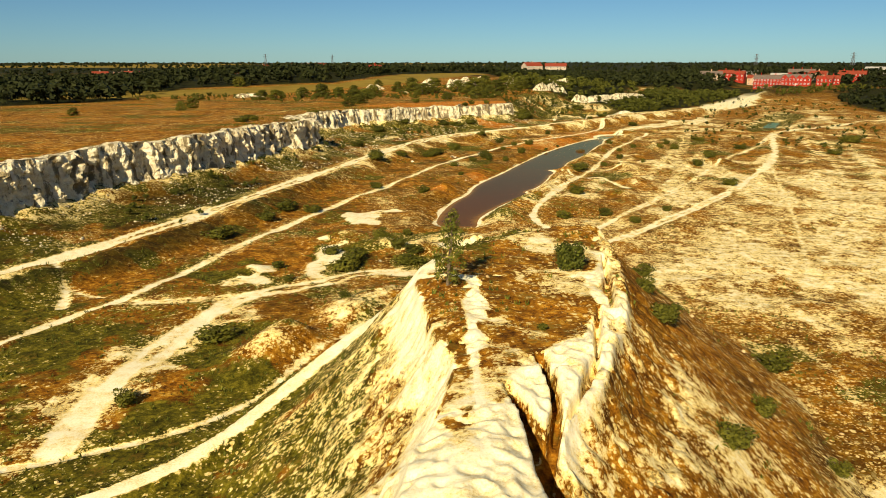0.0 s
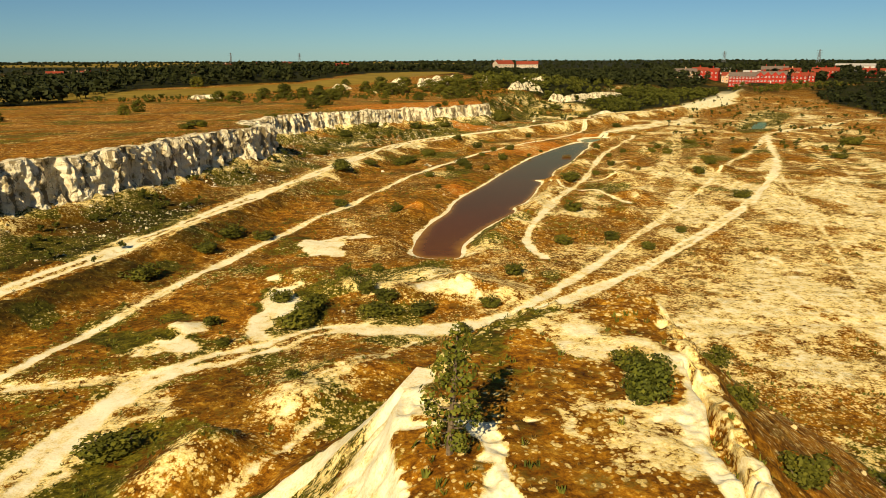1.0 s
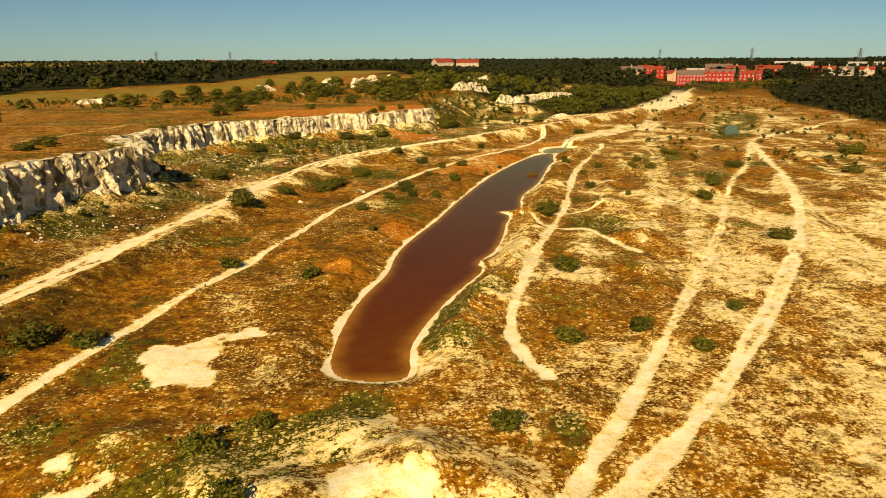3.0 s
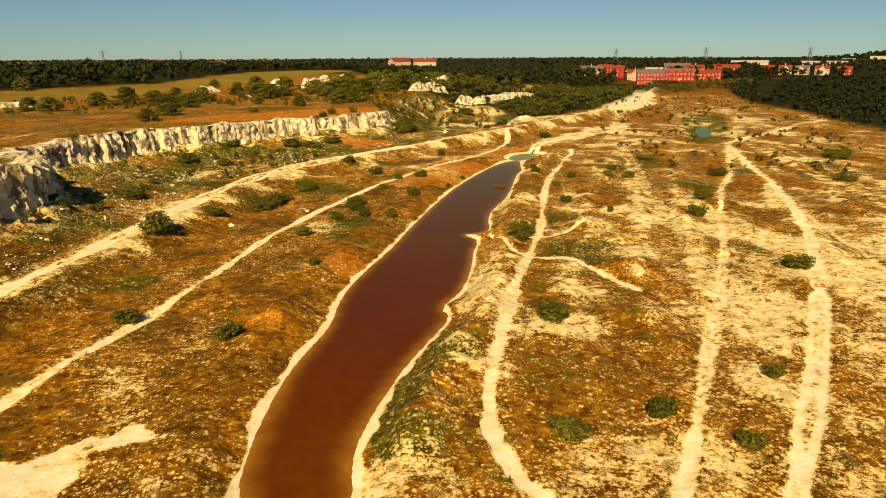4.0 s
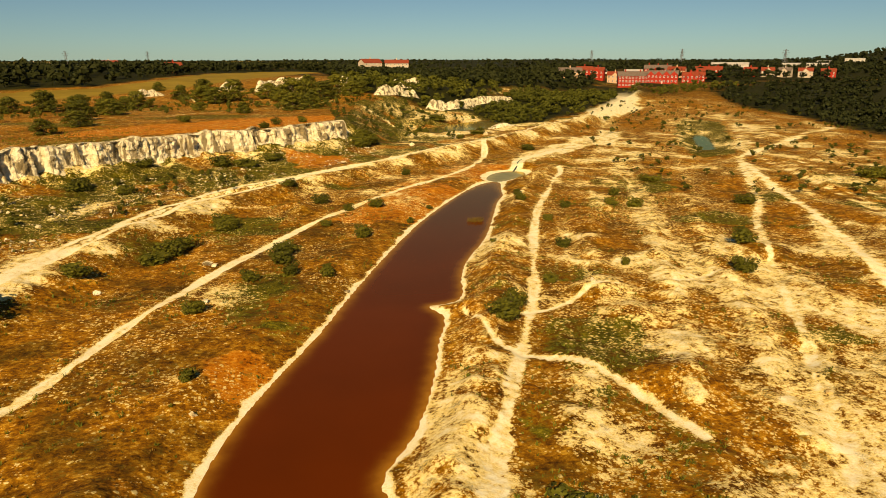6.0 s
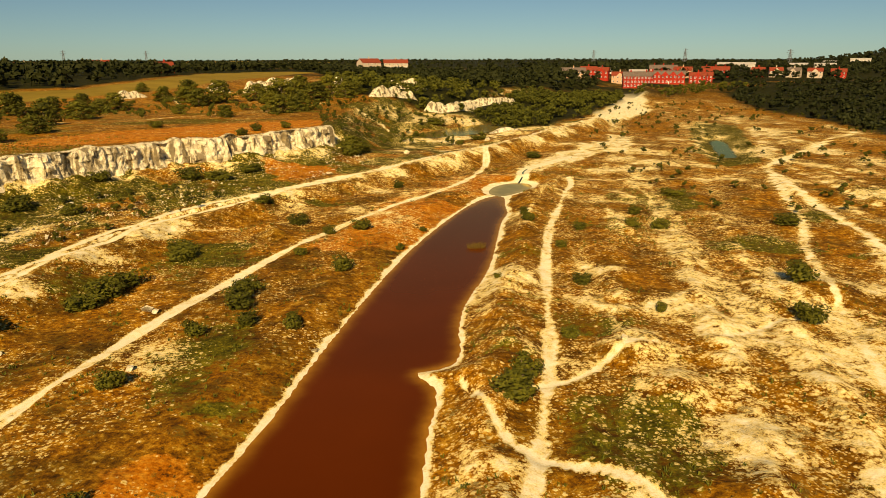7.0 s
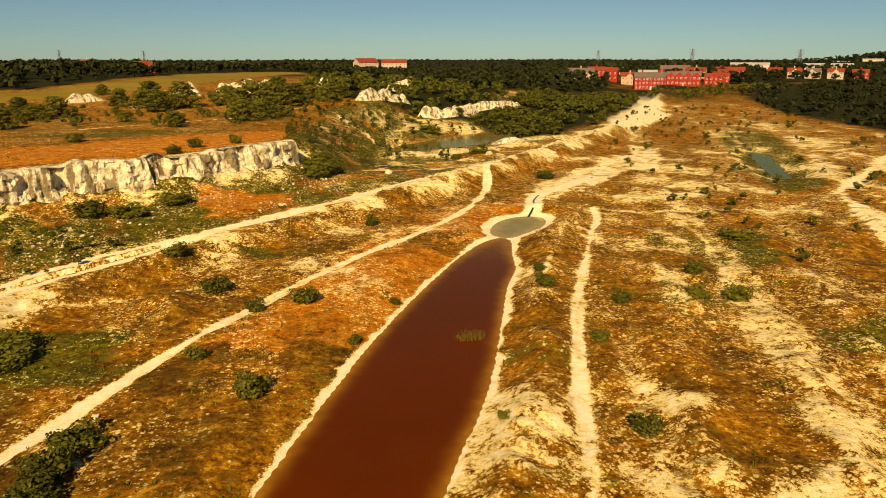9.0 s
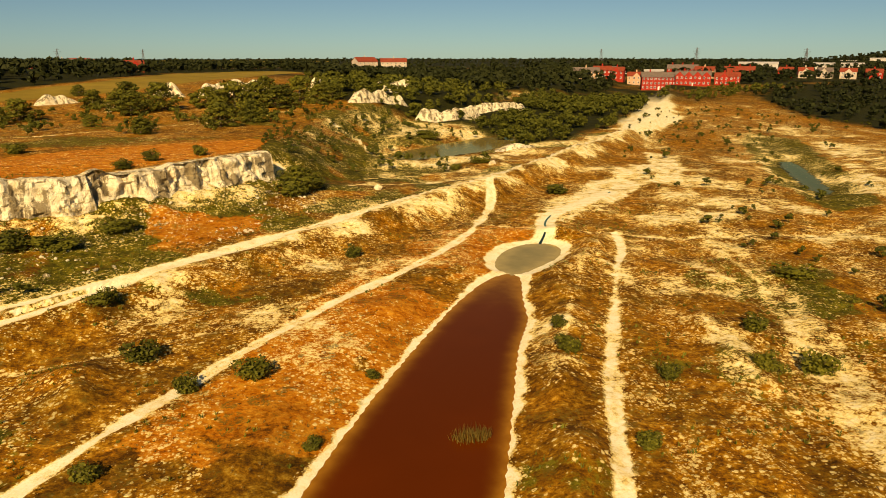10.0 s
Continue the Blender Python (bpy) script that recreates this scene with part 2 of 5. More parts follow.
POOL = [(53.6, 242.6), (53.1, 245.2), (55.9, 251.2), (60.3, 254.4), (64.0, 253.2), (62.5, 247.8), (58.0, 243.9), (55.0, 241.6)]
POND_UPPER = [(49.7, 336.1), (67.3, 354.0), (86.2, 371.0), (97.5, 373.0), (96.9, 362.6), (82.7, 344.0), (68.1, 333.0), (54.0, 327.0)]
POND_MARSH = [(149.0, 319.0), (147.5, 312.0), (141.0, 300.0), (134.0, 287.0), (127.5, 277.0), (125.5, 279.0), (131.0, 291.0), (138.5, 305.0), (145.5, 317.0)]
MARSH = [(174, 372), (180, 352), (150, 304), (136, 280), (122, 262), (113, 260), (118, 278), (128, 298), (146, 330)]
CLIFF = [(-95, 20), (-80, 62), (-62, 90), (-58.5, 104), (-55.5, 117), (-49.0, 126), (-44.0, 138.5), (-42.5, 148), (-38.5, 161), (-31.5, 173), (-33.0, 186), (-41.0, 196),
         (-41.5, 208), (-33.5, 222), (-28.5, 233), (-14.0, 245.5), (-5.7, 256.0), (6.0, 261.0), (16.2, 269.5), (24.5, 278.5), (27.5, 281.5)]
RIM = [(27.5, 281.5), (30.0, 303.0), (35.0, 340.0), (44.0, 366.0), (58.0, 398.0), (90.0, 440.0), (150.0, 520.0), (420.0, 860.0)]
ROAD = [(-95, -30), (-66, 40), (-51, 77), (-47, 83.5), (-42, 96.5), (-35.5, 118), (-30, 138), (-22, 164), (-13, 198), (-3, 223), (9, 236.5), (21, 248.5), (33, 259), (46.5, 273),
        (63.5, 288.5), (81, 308.5), (96, 327), (121, 357), (150, 396), (200, 475), (252, 562)]
LOWER = [(-46, 50), (-41, 60.5), (-38.5, 68), (-35, 73), (-33, 82), (-29.7, 94), (-25, 109.5), (-18.7, 128), (-11, 146), (-6.5, 158.5), (-2.5, 171.5), (3.6, 187.5), (12.6, 204.5),
         (20.5, 217), (27, 226), (35, 236), (45.5, 247), (54, 259.5), (62, 276.5), (64.5, 287)]
FORK = [(-3, 218), (7.9, 223.7), (13.5, 224.9), (19.5, 227.2), (26.2, 231.9), (34, 237.5)]
SHORE_TRACK = [(16.5, 108), (15.2, 112), (15.1, 116.6), (16.6, 122.5), (20.5, 132.8), (25.8, 146.4), (30.9, 157.8), (37.2, 171.8), (43.5, 190), (48.5, 203), (54.0, 216), (59.2, 226), (66.3, 240.4), (71, 248), (73, 255)]
MID_TRACK = [(9.5, 87.5), (13.5, 92.3), (21.3, 103.3), (28, 112.6), (36.5, 125.4), (49.5, 144), (60.5, 162), (71, 180), (82, 197.3), (91, 208), (103, 228), (115, 248.5), (123, 259.5)]
EAST_TRACK = [(7.1, 85), (12.1, 88.1), (18.2, 93.5), (24.7, 99.7), (34.5, 110.3), (51.8, 131), (67.5, 152.3), (82, 176), (94.5, 200), (107.5, 231), (120, 256), (124.3, 260.5), (140, 272), (170, 298), (230, 340)]
THIN_A = [(45, 83), (50.1, 94.0), (60, 118), (75.0, 158.1), (89.7, 192.3)]
THIN_B = [(62.7, 107.7), (79.8, 134.0), (102.9, 186.6), (125.8, 244.3)]
THIN_C = [(100.3, 158.2), (128.0, 226.9), (156.0, 276.0), (170, 330)]
THIN_D = [(66, 95), (62.7, 107.7), (70, 150), (84, 186)]
SOUTH_TRACK = [(9, 84.8), (17.7, 83.4), (30.6, 83.2), (39.3, 82.8), (54.5, 82.9), (90, 86)]
LOOP = [(46.1, 82.5), (43.9, 75.2), (39.3, 70.5)]
FOOT_TRACK = [(22, 83), (26.7, 75.9), (30.8, 70.2), (33.3, 60.8), (32.5, 49.5), (27.3, 38.1), (24, 28)]
SPIT_TRAIL = [(28.6, 168.7), (29.2, 164.6), (29.0, 160), (30.4, 156.7), (33.6, 155.2), (35.9, 152.3), (37.3, 146.4), (37.6, 140.9)]
MOUND_TRAIL = [(31.5, 166.5), (35.2, 166.6), (39.0, 168.0), (42.2, 170.2), (44.1, 171.2), (49.4, 169.7), (57.6, 172.8), (62.5, 173.7)]
CROSS_TRAIL = [(56.5, 263.6), (63.1, 258.9), (69.6, 256.2), (75.1, 253.7), (79.8, 250.3), (85.2, 251.6), (93.2, 248.7), (102, 248), (113, 252), (121, 258)]
STREAM = [(61.5, 253.2), (64.5, 258), (65.6, 262.6), (69.5, 268.5), (75.9, 272.8), (85.6, 282.6)]
CHALK_ROAD = [(-26.5, 43), (-27.1, 50), (-26.2, 59), (-25.0, 66), (-22.5, 75), (-14.5, 79.4), (-9.2, 85), (-3.5, 83.0), (2.7, 83.0), (9, 86.5)]
WEST_SPUR = [(-22.5, 75), (-28, 73), (-35, 72)]
RAMP_K = [(-1.2, 49.5, 9.6), (-2.7, 50.1, 7.5), (-5.4, 51.2, 4.5), (-8.1, 50.6, 2.5), (-11.2, 47.3, 0.9), (-14.5, 42.3, -0.4), (-18.6, 38.1, -1.2), (-26, 34, -1.6)]
PATH_L = [(-7.9, 64.8), (-12.0, 57.4), (-14.2, 50.8), (-16.2, 47.9), (-18.5, 45.0), (-25.5, 41.3), (-34, 39)]
PLATEAU_PATH = [(-40, 304), (-22, 315), (-6.7, 333), (15.5, 351), (32, 378)]
PLATEAU_TRAIL = [(-80, 140), (-70.0, 150.6), (-60.6, 189.2), (-53.1, 220.9), (-42, 262)]
SLOPE_SCAR = [(40, 361), (44, 353), (48.5, 347)]
WASH_A = [(218, 468), (192, 410), (167, 362), (152, 320)]
WASH_B = [(205, 460), (180, 400), (158, 356), (130, 305), (113.8, 276.2), (99.8, 248.1), (84, 215)]
EAST_WASH = [(230, 420), (197, 378), (178, 330), (160, 300), (150, 275)]
LINK_TRACK = [(-47.4, 82.4), (-44.4, 78.6), (-42.6, 75.4), (-40.7, 71.0)]
LINK_ARM = [(-43.4, 77.1), (-41.3, 75.8), (-37.5, 73.9)]
EAST_FAN = [[(248.7, 479.7), (195.8, 374.2), (157.4, 311.2), (130.3, 268.7)], [(200.5, 386.7), (166.3, 306.5), (153.7, 266.0), (162.1, 245.0)], [(216.0, 392.1), (171.7, 296.1), (143.4, 274.7), (129.1, 266.1)],
            [(129.7, 265.7), (113.9, 224.0), (104.5, 194.1)], [(135.7, 259.2), (121.1, 220.7), (106.5, 187.8)], [(212.7, 468.1), (172.9, 381.3), (142.9, 321.8)], [(220.3, 444.7), (160.8, 343.6), (117.3, 280.9)],
            [(215.4, 425.9), (180.2, 347.3), (155.0, 294.8)], [(201.1, 389.7), (166.7, 322.7), (141.9, 281.2)]]
BASIN_SCARS = [[(39.9, 285.7), (56.7, 291.7), (70.9, 296.5), (91.0, 317.9)], [(48.0, 322.0), (60, 341), (74.9, 361.2), (100.8, 373.9)], [(40.5, 356.2), (48.3, 348.1), (51.4, 319.2), (58.2, 309.9)],
               [(80.2, 334.8), (92.6, 336.8), (95.6, 325.8)], [(64.0, 393.9), (90.0, 426.3), (121.5, 456.8)], [(56.1, 419.7), (72.7, 423.5)], [(44, 296), (58, 302), (76, 312)]]
FRONT_PATH = [(-0.9, 80.0), (-4.9, 74.2), (-8.2, 70.7), (-10.1, 65.5)]
SPUR_SCAR = [(17, 43), (19.5, 50), (20.5, 58)]
PALE_LANE = [(40, 128), (48, 145), (55, 160), (58, 173), (62, 190), (70, 210), (80, 232), (84, 246)]
MOUND_LANE = [(44, 171), (46, 164), (50, 156), (56, 148), (64, 138)]
MOUND_CREST = [(44, 171), (46, 180), (49, 192), (53, 204)]
BANK_SCAR = [(39, 446), (38.2, 425), (37.6, 404)]
BANK_SCAR_WEST = [(-25.5, 411.5), (-21, 398), (-18.1, 384)]
TRACKS = [(ROAD, 1.6, 1.15), (LOWER, 0.75, 1.1), (FORK, 0.5, 0.6), (SHORE_TRACK, 0.68, 1.05), (MID_TRACK, 0.78, 0.95), (EAST_TRACK, 1.15, 1.0), (THIN_A, 0.5, 0.75), (THIN_B, 0.5, 0.75), (THIN_C, 0.7, 0.7), (THIN_D, 0.5, 0.65),
          (SOUTH_TRACK, 1.3, 0.72), (LOOP, 0.7, 0.6), (FOOT_TRACK, 0.7, 0.6), (SPIT_TRAIL, 0.5, 1.0), (MOUND_TRAIL, 0.38, 0.95), (CROSS_TRAIL, 0.5, 0.7), (CHALK_ROAD, 2.1, 0.95), (WEST_SPUR, 1.2, 0.8), (PATH_L, 0.38, 0.85),
          (PLATEAU_PATH, 0.7, 0.9), (PLATEAU_TRAIL, 0.6, 0.6), (SLOPE_SCAR, 0.8, 0.9), (WASH_A, 0.9, 0.5), (WASH_B, 0.9, 0.5), (EAST_WASH, 0.9, 0.5), (SPUR_SCAR, 0.45, 0.7), (PALE_LANE, 3.2, 0.64), (MOUND_LANE, 2.4, 0.6), (MOUND_CREST, 1.0, 0.62), (BANK_SCAR, 0.9, 1.0), (BANK_SCAR_WEST, 1.0, 1.0), (LINK_TRACK, 0.5, 0.95), (LINK_ARM, 0.3, 0.9), (FRONT_PATH, 0.7, 0.85), *((p, 0.6, 0.8) for p in EAST_FAN), *((p, 0.7, 0.85) for p in BASIN_SCARS)]
PATCHES = [
    [(-17.3, 108.7), (-15.2, 113.8), (-15.4, 117.6), (-12.4, 119.8), (-8.6, 122.4), (-5.6, 119.6), (-9.6, 117.6), (-10.0, 113.2), (-10.2, 109), (-13, 109.5)],
    [(-18.8, 92.3), (-17.2, 96.7), (-13.8, 97.1), (-14.6, 92.9), (-13.1, 88.8), (-16.9, 88.0)],
    [(-25.6, 78.3), (-23.2, 88.8), (-20.4, 84.8), (-20.5, 79.0)],
    [(-17.7, 82.5), (-15.4, 93.0), (-13.3, 94.5), (-14.4, 81.7)],
    [(-30, 38), (-30.5, 52), (-26.5, 64), (-23, 71), (-20, 70), (-23, 60), (-25, 50), (-26, 38)],
    [(68.0, 263), (76.9, 270.5), (85.4, 277), (95.1, 286), (106, 290), (113, 304.1), (125.5, 330), (119.8, 332.8), (110, 317.3), (95.7, 302), (86, 291), (76, 277), (66, 268)],
    [(146.7, 410), (160.7, 425.5), (245, 575), (258, 570), (183.5, 423.1), (135.8, 366.3), (128, 366)],
    [(-4, 100), (2.5, 104.0), (9, 105), (14, 98), (12, 89), (4.5, 89), (-2, 93)],
    [(-4.5, 97.5), (3.5, 103.5), (8.5, 102), (3, 97)],
    [(41.5, 173), (45, 173.5), (48, 166), (47, 158), (43, 160), (42, 168)],
    [(44, 152), (58, 150), (62, 144), (52, 141), (45, 147)],
    [(-17.3, 82.1), (-16.9, 87.3), (-17.9, 90.5), (-17.2, 94.4), (-17.5, 96.4), (-13.5, 95.8), (-13.4, 92.7), (-13.4, 89.8), (-14.8, 86.2), (-14.5, 82.7)],
    [(-25.2, 80.2), (-23.4, 82.4), (-23.3, 86.3), (-22.1, 89.4), (-20.9, 87.6), (-20.5, 85.0), (-21.9, 82.1), (-21.9, 80.4), (-24.1, 78.1)],
    [(-1.1, 94.7), (1.6, 95.8), (6.7, 93.0), (6.9, 91.1), (3.7, 91.7), (0.6, 93.2)],
]
KNOLL = [(3.8, -12), (3.7, 22.8), (4.9, 25.3), (7.3, 28.0), (8.3, 32.0), (10.3, 36.5), (11.6, 42.0), (12.6, 47.5), (13.0, 52.0), (13.2, 55.5), (13.2, 58.6), (10.7, 57.6), (8.3, 57.8), (5.6, 57.0),
         (2.3, 54.0), (-0.3, 50.2), (-1.9, 45.5), (-1.6, 41.0), (-0.8, 37.0), (-0.4, 33.6), (0.6, 30.8), (0.1, 26.8), (-0.3, 25.3), (-1.7, 21.7), (-2.0, -12)]
GULLY = [(2.9, 27.7), (3.4, 25.9), (3.9, 23.8), (4.4, 21.6), (5.2, 18)]
GULLY_ARM = [(4.6, 31.0), (4.9, 28.3), (4.7, 25.9), (3.9, 23.8)]
SLAB_CRACK = [(9.0, 38.0), (8.3, 35.4), (7.4, 31.2), (6.1, 27.9), (5.0, 25.6)]
SLAB_CRACK_HIGH = [(11.6, 49.0), (11.0, 45.0), (10.2, 41.5), (9.9, 38.5)]
TURF = [[(-1.5, 43.3), (-0.6, 38.8), (-0.9, 34.8), (0.0, 33.3), (0.6, 30.6), (0.4, 28.2), (-0.2, 25.9), (1.0, 25.8), (1.25, 30.6), (1.3, 34.8), (1.4, 38.8), (1.2, 41.4), (0.6, 43.0)],
        [(2.6, 43.7), (9.2, 43.7), (8.5, 37.4), (6.4, 32.8), (4.2, 30.8), (3.0, 28.8), (2.7, 25.9), (1.55, 25.9), (1.75, 30.0), (1.85, 34.1), (2.9, 37.6), (2.8, 40.3)],
        [(0.1, 25.0), (1.0, 24.6), (1.15, 22.0), (0.6, 23.0)],
        [(-0.7, 44.0), (0.3, 50.0), (2.5, 53.5), (6.0, 56.5), (12.6, 58.3), (11.8, 52.0), (10.2, 46.0), (9.2, 43.7), (2.6, 43.7)]]
FIELD = [(-190, 300), (-145, 318), (-106, 351), (-87, 370), (-59, 412), (-30, 446), (-5, 500), (22, 590), (45, 700), (0, 700), (-36, 640), (-48, 497), (-66, 449), (-105, 425), (-200, 380)]
MOUNDS = [(-14.5, 60.5, 2.6, 2.8), (-16.5, 56.5, 1.4, 3.0), (-9.5, 68.0, 1.5, 3.2), (-6.0, 73.0, 1.6, 4.0), (44.0, 171.0, 1.1, 3.0), (44.5, 164.0, 0.9, 2.6), (4.5, 96.0, 1.7, 3.6), (-3.0, 93.0, 1.5, 3.0), (-8.5, 96, 1.2, 3.0), (9.5, 93, 0.8, 2.5), (0.5, 101, 0.8, 2.5), (-14, 101, 0.9, 3),
          (40.5, 150.0, 1.0, 3.0), (13.5, 221.0, 1.2, 2.2), (14.8, 217.5, 0.9, 1.8), (-0.5, 134.0, 1.2, 3.0), (1.5, 141.0, 1.3, 3.2), (34.5, 134.0, 0.9, 2.5), (-24, 84, 1.0, 3.0), (70, 180, 0.8, 4.0)]

RIDGE = [(-520, 470), (-200, 400), (-106, 437), (-70, 456), (-53, 502), (-42, 645), (0, 708), (40, 706), (48, 560), (130, 500), (225, 585), (262, 640), (300, 720), (330, 860), (-560, 860)]
EAST_SCRUB = [(228, 372), (205, 318), (190, 275), (240, 262), (310, 255), (420, 330), (330, 345), (240, 395)]
WOODS = [EAST_SCRUB, [(90, 350), (104, 352), (140, 392), (196, 478), (222, 540), (190, 560), (120, 470), (85, 420)],
         RIDGE,
         [(-330, 240), (-165, 255), (-132, 300), (-150, 420), (-230, 520), (-420, 480), (-420, 300)],
         [(222, 345), (330, 330), (620, 420), (720, 640), (430, 600), (330, 560), (285, 525), (245, 440)],
         [(48, 400), (85, 395), (120, 470), (150, 530), (60, 560), (38, 470)],
         [(330, 600), (420, 625), (720, 660), (760, 860), (420, 900), (310, 760), (330, 690)]]

_rng = np.random.RandomState(7)
_LATTICE = _rng.rand(256, 256)
_TABLE = np.pad(_LATTICE, ((0, 1), (0, 1)), mode="wrap").astype(np.float32).ravel()


def vnoise(x, y):
    """Smooth lattice noise, 0 to 1."""
    xf, yf = np.floor(x), np.floor(y)
    u, v = (x - xf).astype(np.float32), (y - yf).astype(np.float32)
    at = (xf.astype(np.int32) & 255) * 257 + (yf.astype(np.int32) & 255)
    u, v = u * u * (3 - 2 * u), v * v * (3 - 2 * v)
    a, b, c, d = _TABLE.take(at), _TABLE.take(at + 257), _TABLE.take(at + 1), _TABLE.take(at + 258)
    return a + (b - a) * u + (c - a) * v + (a - b - c + d) * u * v


def fnoise(x, y, size, octaves=4, shift=0.0):
    total, amp, norm = 0.0, 1.0, 0.0
    for k in range(octaves):
        f = 2 ** k / size
        total = total + amp * vnoise(x * f + 17.3 * k + shift, y * f - 9.1 * k + 2.7 * shift)
        norm, amp = norm + amp, amp * 0.5
    return total / norm


def smooth(v, a, b):
    u = np.clip((v - a) / (b - a), 0, 1)
    return u * u * (3 - 2 * u)


def rounded(line, times=2, closed=False):
    """Cut the corners of a plan line."""
    p = np.array(line, float)
    for _ in range(times):
        q = np.roll(p, -1, 0) if closed else p[1:]
        base = p if closed else p[:-1]
        cut = np.stack([base * 0.75 + q * 0.25, base * 0.25 + q * 0.75], 1).reshape(-1, p.shape[1])
        p = cut if closed else np.vstack([p[:1], cut, p[-1:]])
    return p


def to_line(x, y, line, closed=False, reach=None):
    """Distance to a plan line, the side (+ left of its run) and the share of its third column there."""
    p = np.asarray(line, float)
    if closed:
        p = np.vstack([p, p[:1]])
    best, side, third = np.full(x.shape, 1e9), np.ones(x.shape), np.zeros(x.shape)
    if reach is None:
        if len(p) > 24:
            # far points only need the line's main corners
            rough = np.vstack([p[:-1:4], p[-1:]])
            best, side, third = to_line(x, y, rough)
            near = best < 45
            if near.any():
                best[near], side[near], third[near] = to_line(x[near], y[near], p, reach=60)
            return best, side, third
        reach = 1e7
    near = np.nonzero((x > p[:, 0].min() - reach) & (x < p[:, 0].max() + reach) & (y > p[:, 1].min() - reach) & (y < p[:, 1].max() + reach))
    px, py = x[near], y[near]
    b, s, th = np.full(px.shape, 1e9), np.ones(px.shape), np.zeros(px.shape)
    for i in range(len(p) - 1):
        (ax, ay), (bx, by) = p[i, :2], p[i + 1, :2]
        at = np.nonzero((px > min(ax, bx) - reach) & (px < max(ax, bx) + reach) & (py > min(ay, by) - reach) & (py < max(ay, by) + reach))[0]
        if not len(at):
            continue
        qx, qy = px[at] - ax, py[at] - ay
        dx, dy = bx - ax, by - ay
        t = np.clip((qx * dx + qy * dy) / (dx * dx + dy * dy + 1e-9), 0, 1)
        d = np.hypot(qx - t * dx, qy - t * dy)
        m = d < b[at]
        hit = at[m]
        b[hit] = d[m]
        s[hit] = np.sign(dx * qy[m] - dy * qx[m] + 1e-12)
        if p.shape[1] > 2:
            th[hit] = p[i, 2] + t[m] * (p[i + 1, 2] - p[i, 2])
    best[near], side[near], third[near] = b, s, th
    return best, side, third


def inside(x, y, poly):
    p = np.asarray(poly, float)
    res = np.zeros(x.shape, bool)
    near = np.nonzero((x > p[:, 0].min()) & (x < p[:, 0].max()) & (y > p[:, 1].min()) & (y < p[:, 1].max()))
    px, py = x[near], y[near]
    r = np.zeros(px.shape, bool)
    for i in range(len(p)):
        (ax, ay), (bx, by) = p[i - 1], p[i]
        if ay != by:
            r ^= ((ay > py) != (by > py)) & (px < (bx - ax) * (py - ay) / (by - ay) + ax)
    res[near] = r
    return res


def into(x, y, poly, reach=30):
    """Signed distance to a closed outline, + inside."""
    d = to_line(x, y, poly, True, reach)[0]
    return np.where(inside(x, y, poly), d, -d)


POND_R, POOL_R, UPPER_R, MARSH_R, KNOLL_R = (rounded(p, 2, True) for p in (POND, POOL, POND_UPPER, POND_MARSH, KNOLL))
CLIFF_R, RIM_R = rounded(CLIFF, 1), rounded(RIM, 2)
EDGE_R = np.vstack([CLIFF_R[:-1], RIM_R])
ROAD_R = rounded(ROAD, 2)
TRACKS_R = [(rounded(p, 2), w, f) for p, w, f in TRACKS]
PATCH_COVER = (1.1, 1.0, 1.0, 1.0, 0.72, 0.8, 0.85, 0.62, 0.74, 0.62, 0.58, 1.0, 1.0, 0.95)
RAMP_R, STREAM_R = rounded(RAMP_K, 2), rounded(STREAM, 2)


def plateau_height(x, y):
    z = 9.8 - 1.5 * smooth(y, 130, 215) - 0.9 * smooth(y, 215, 270) - 1.6 * smooth(y, 285, 370) * smooth(x, -110, -20)
    hill = smooth(y + 0.35 * x, 330, 520) * (1 - smooth(x, 20, 130)) * 5.5
    return z + hill * smooth(x, -420, -120) - 6.5 * smooth(-x, 150, 330) * smooth(y, 330, 620)


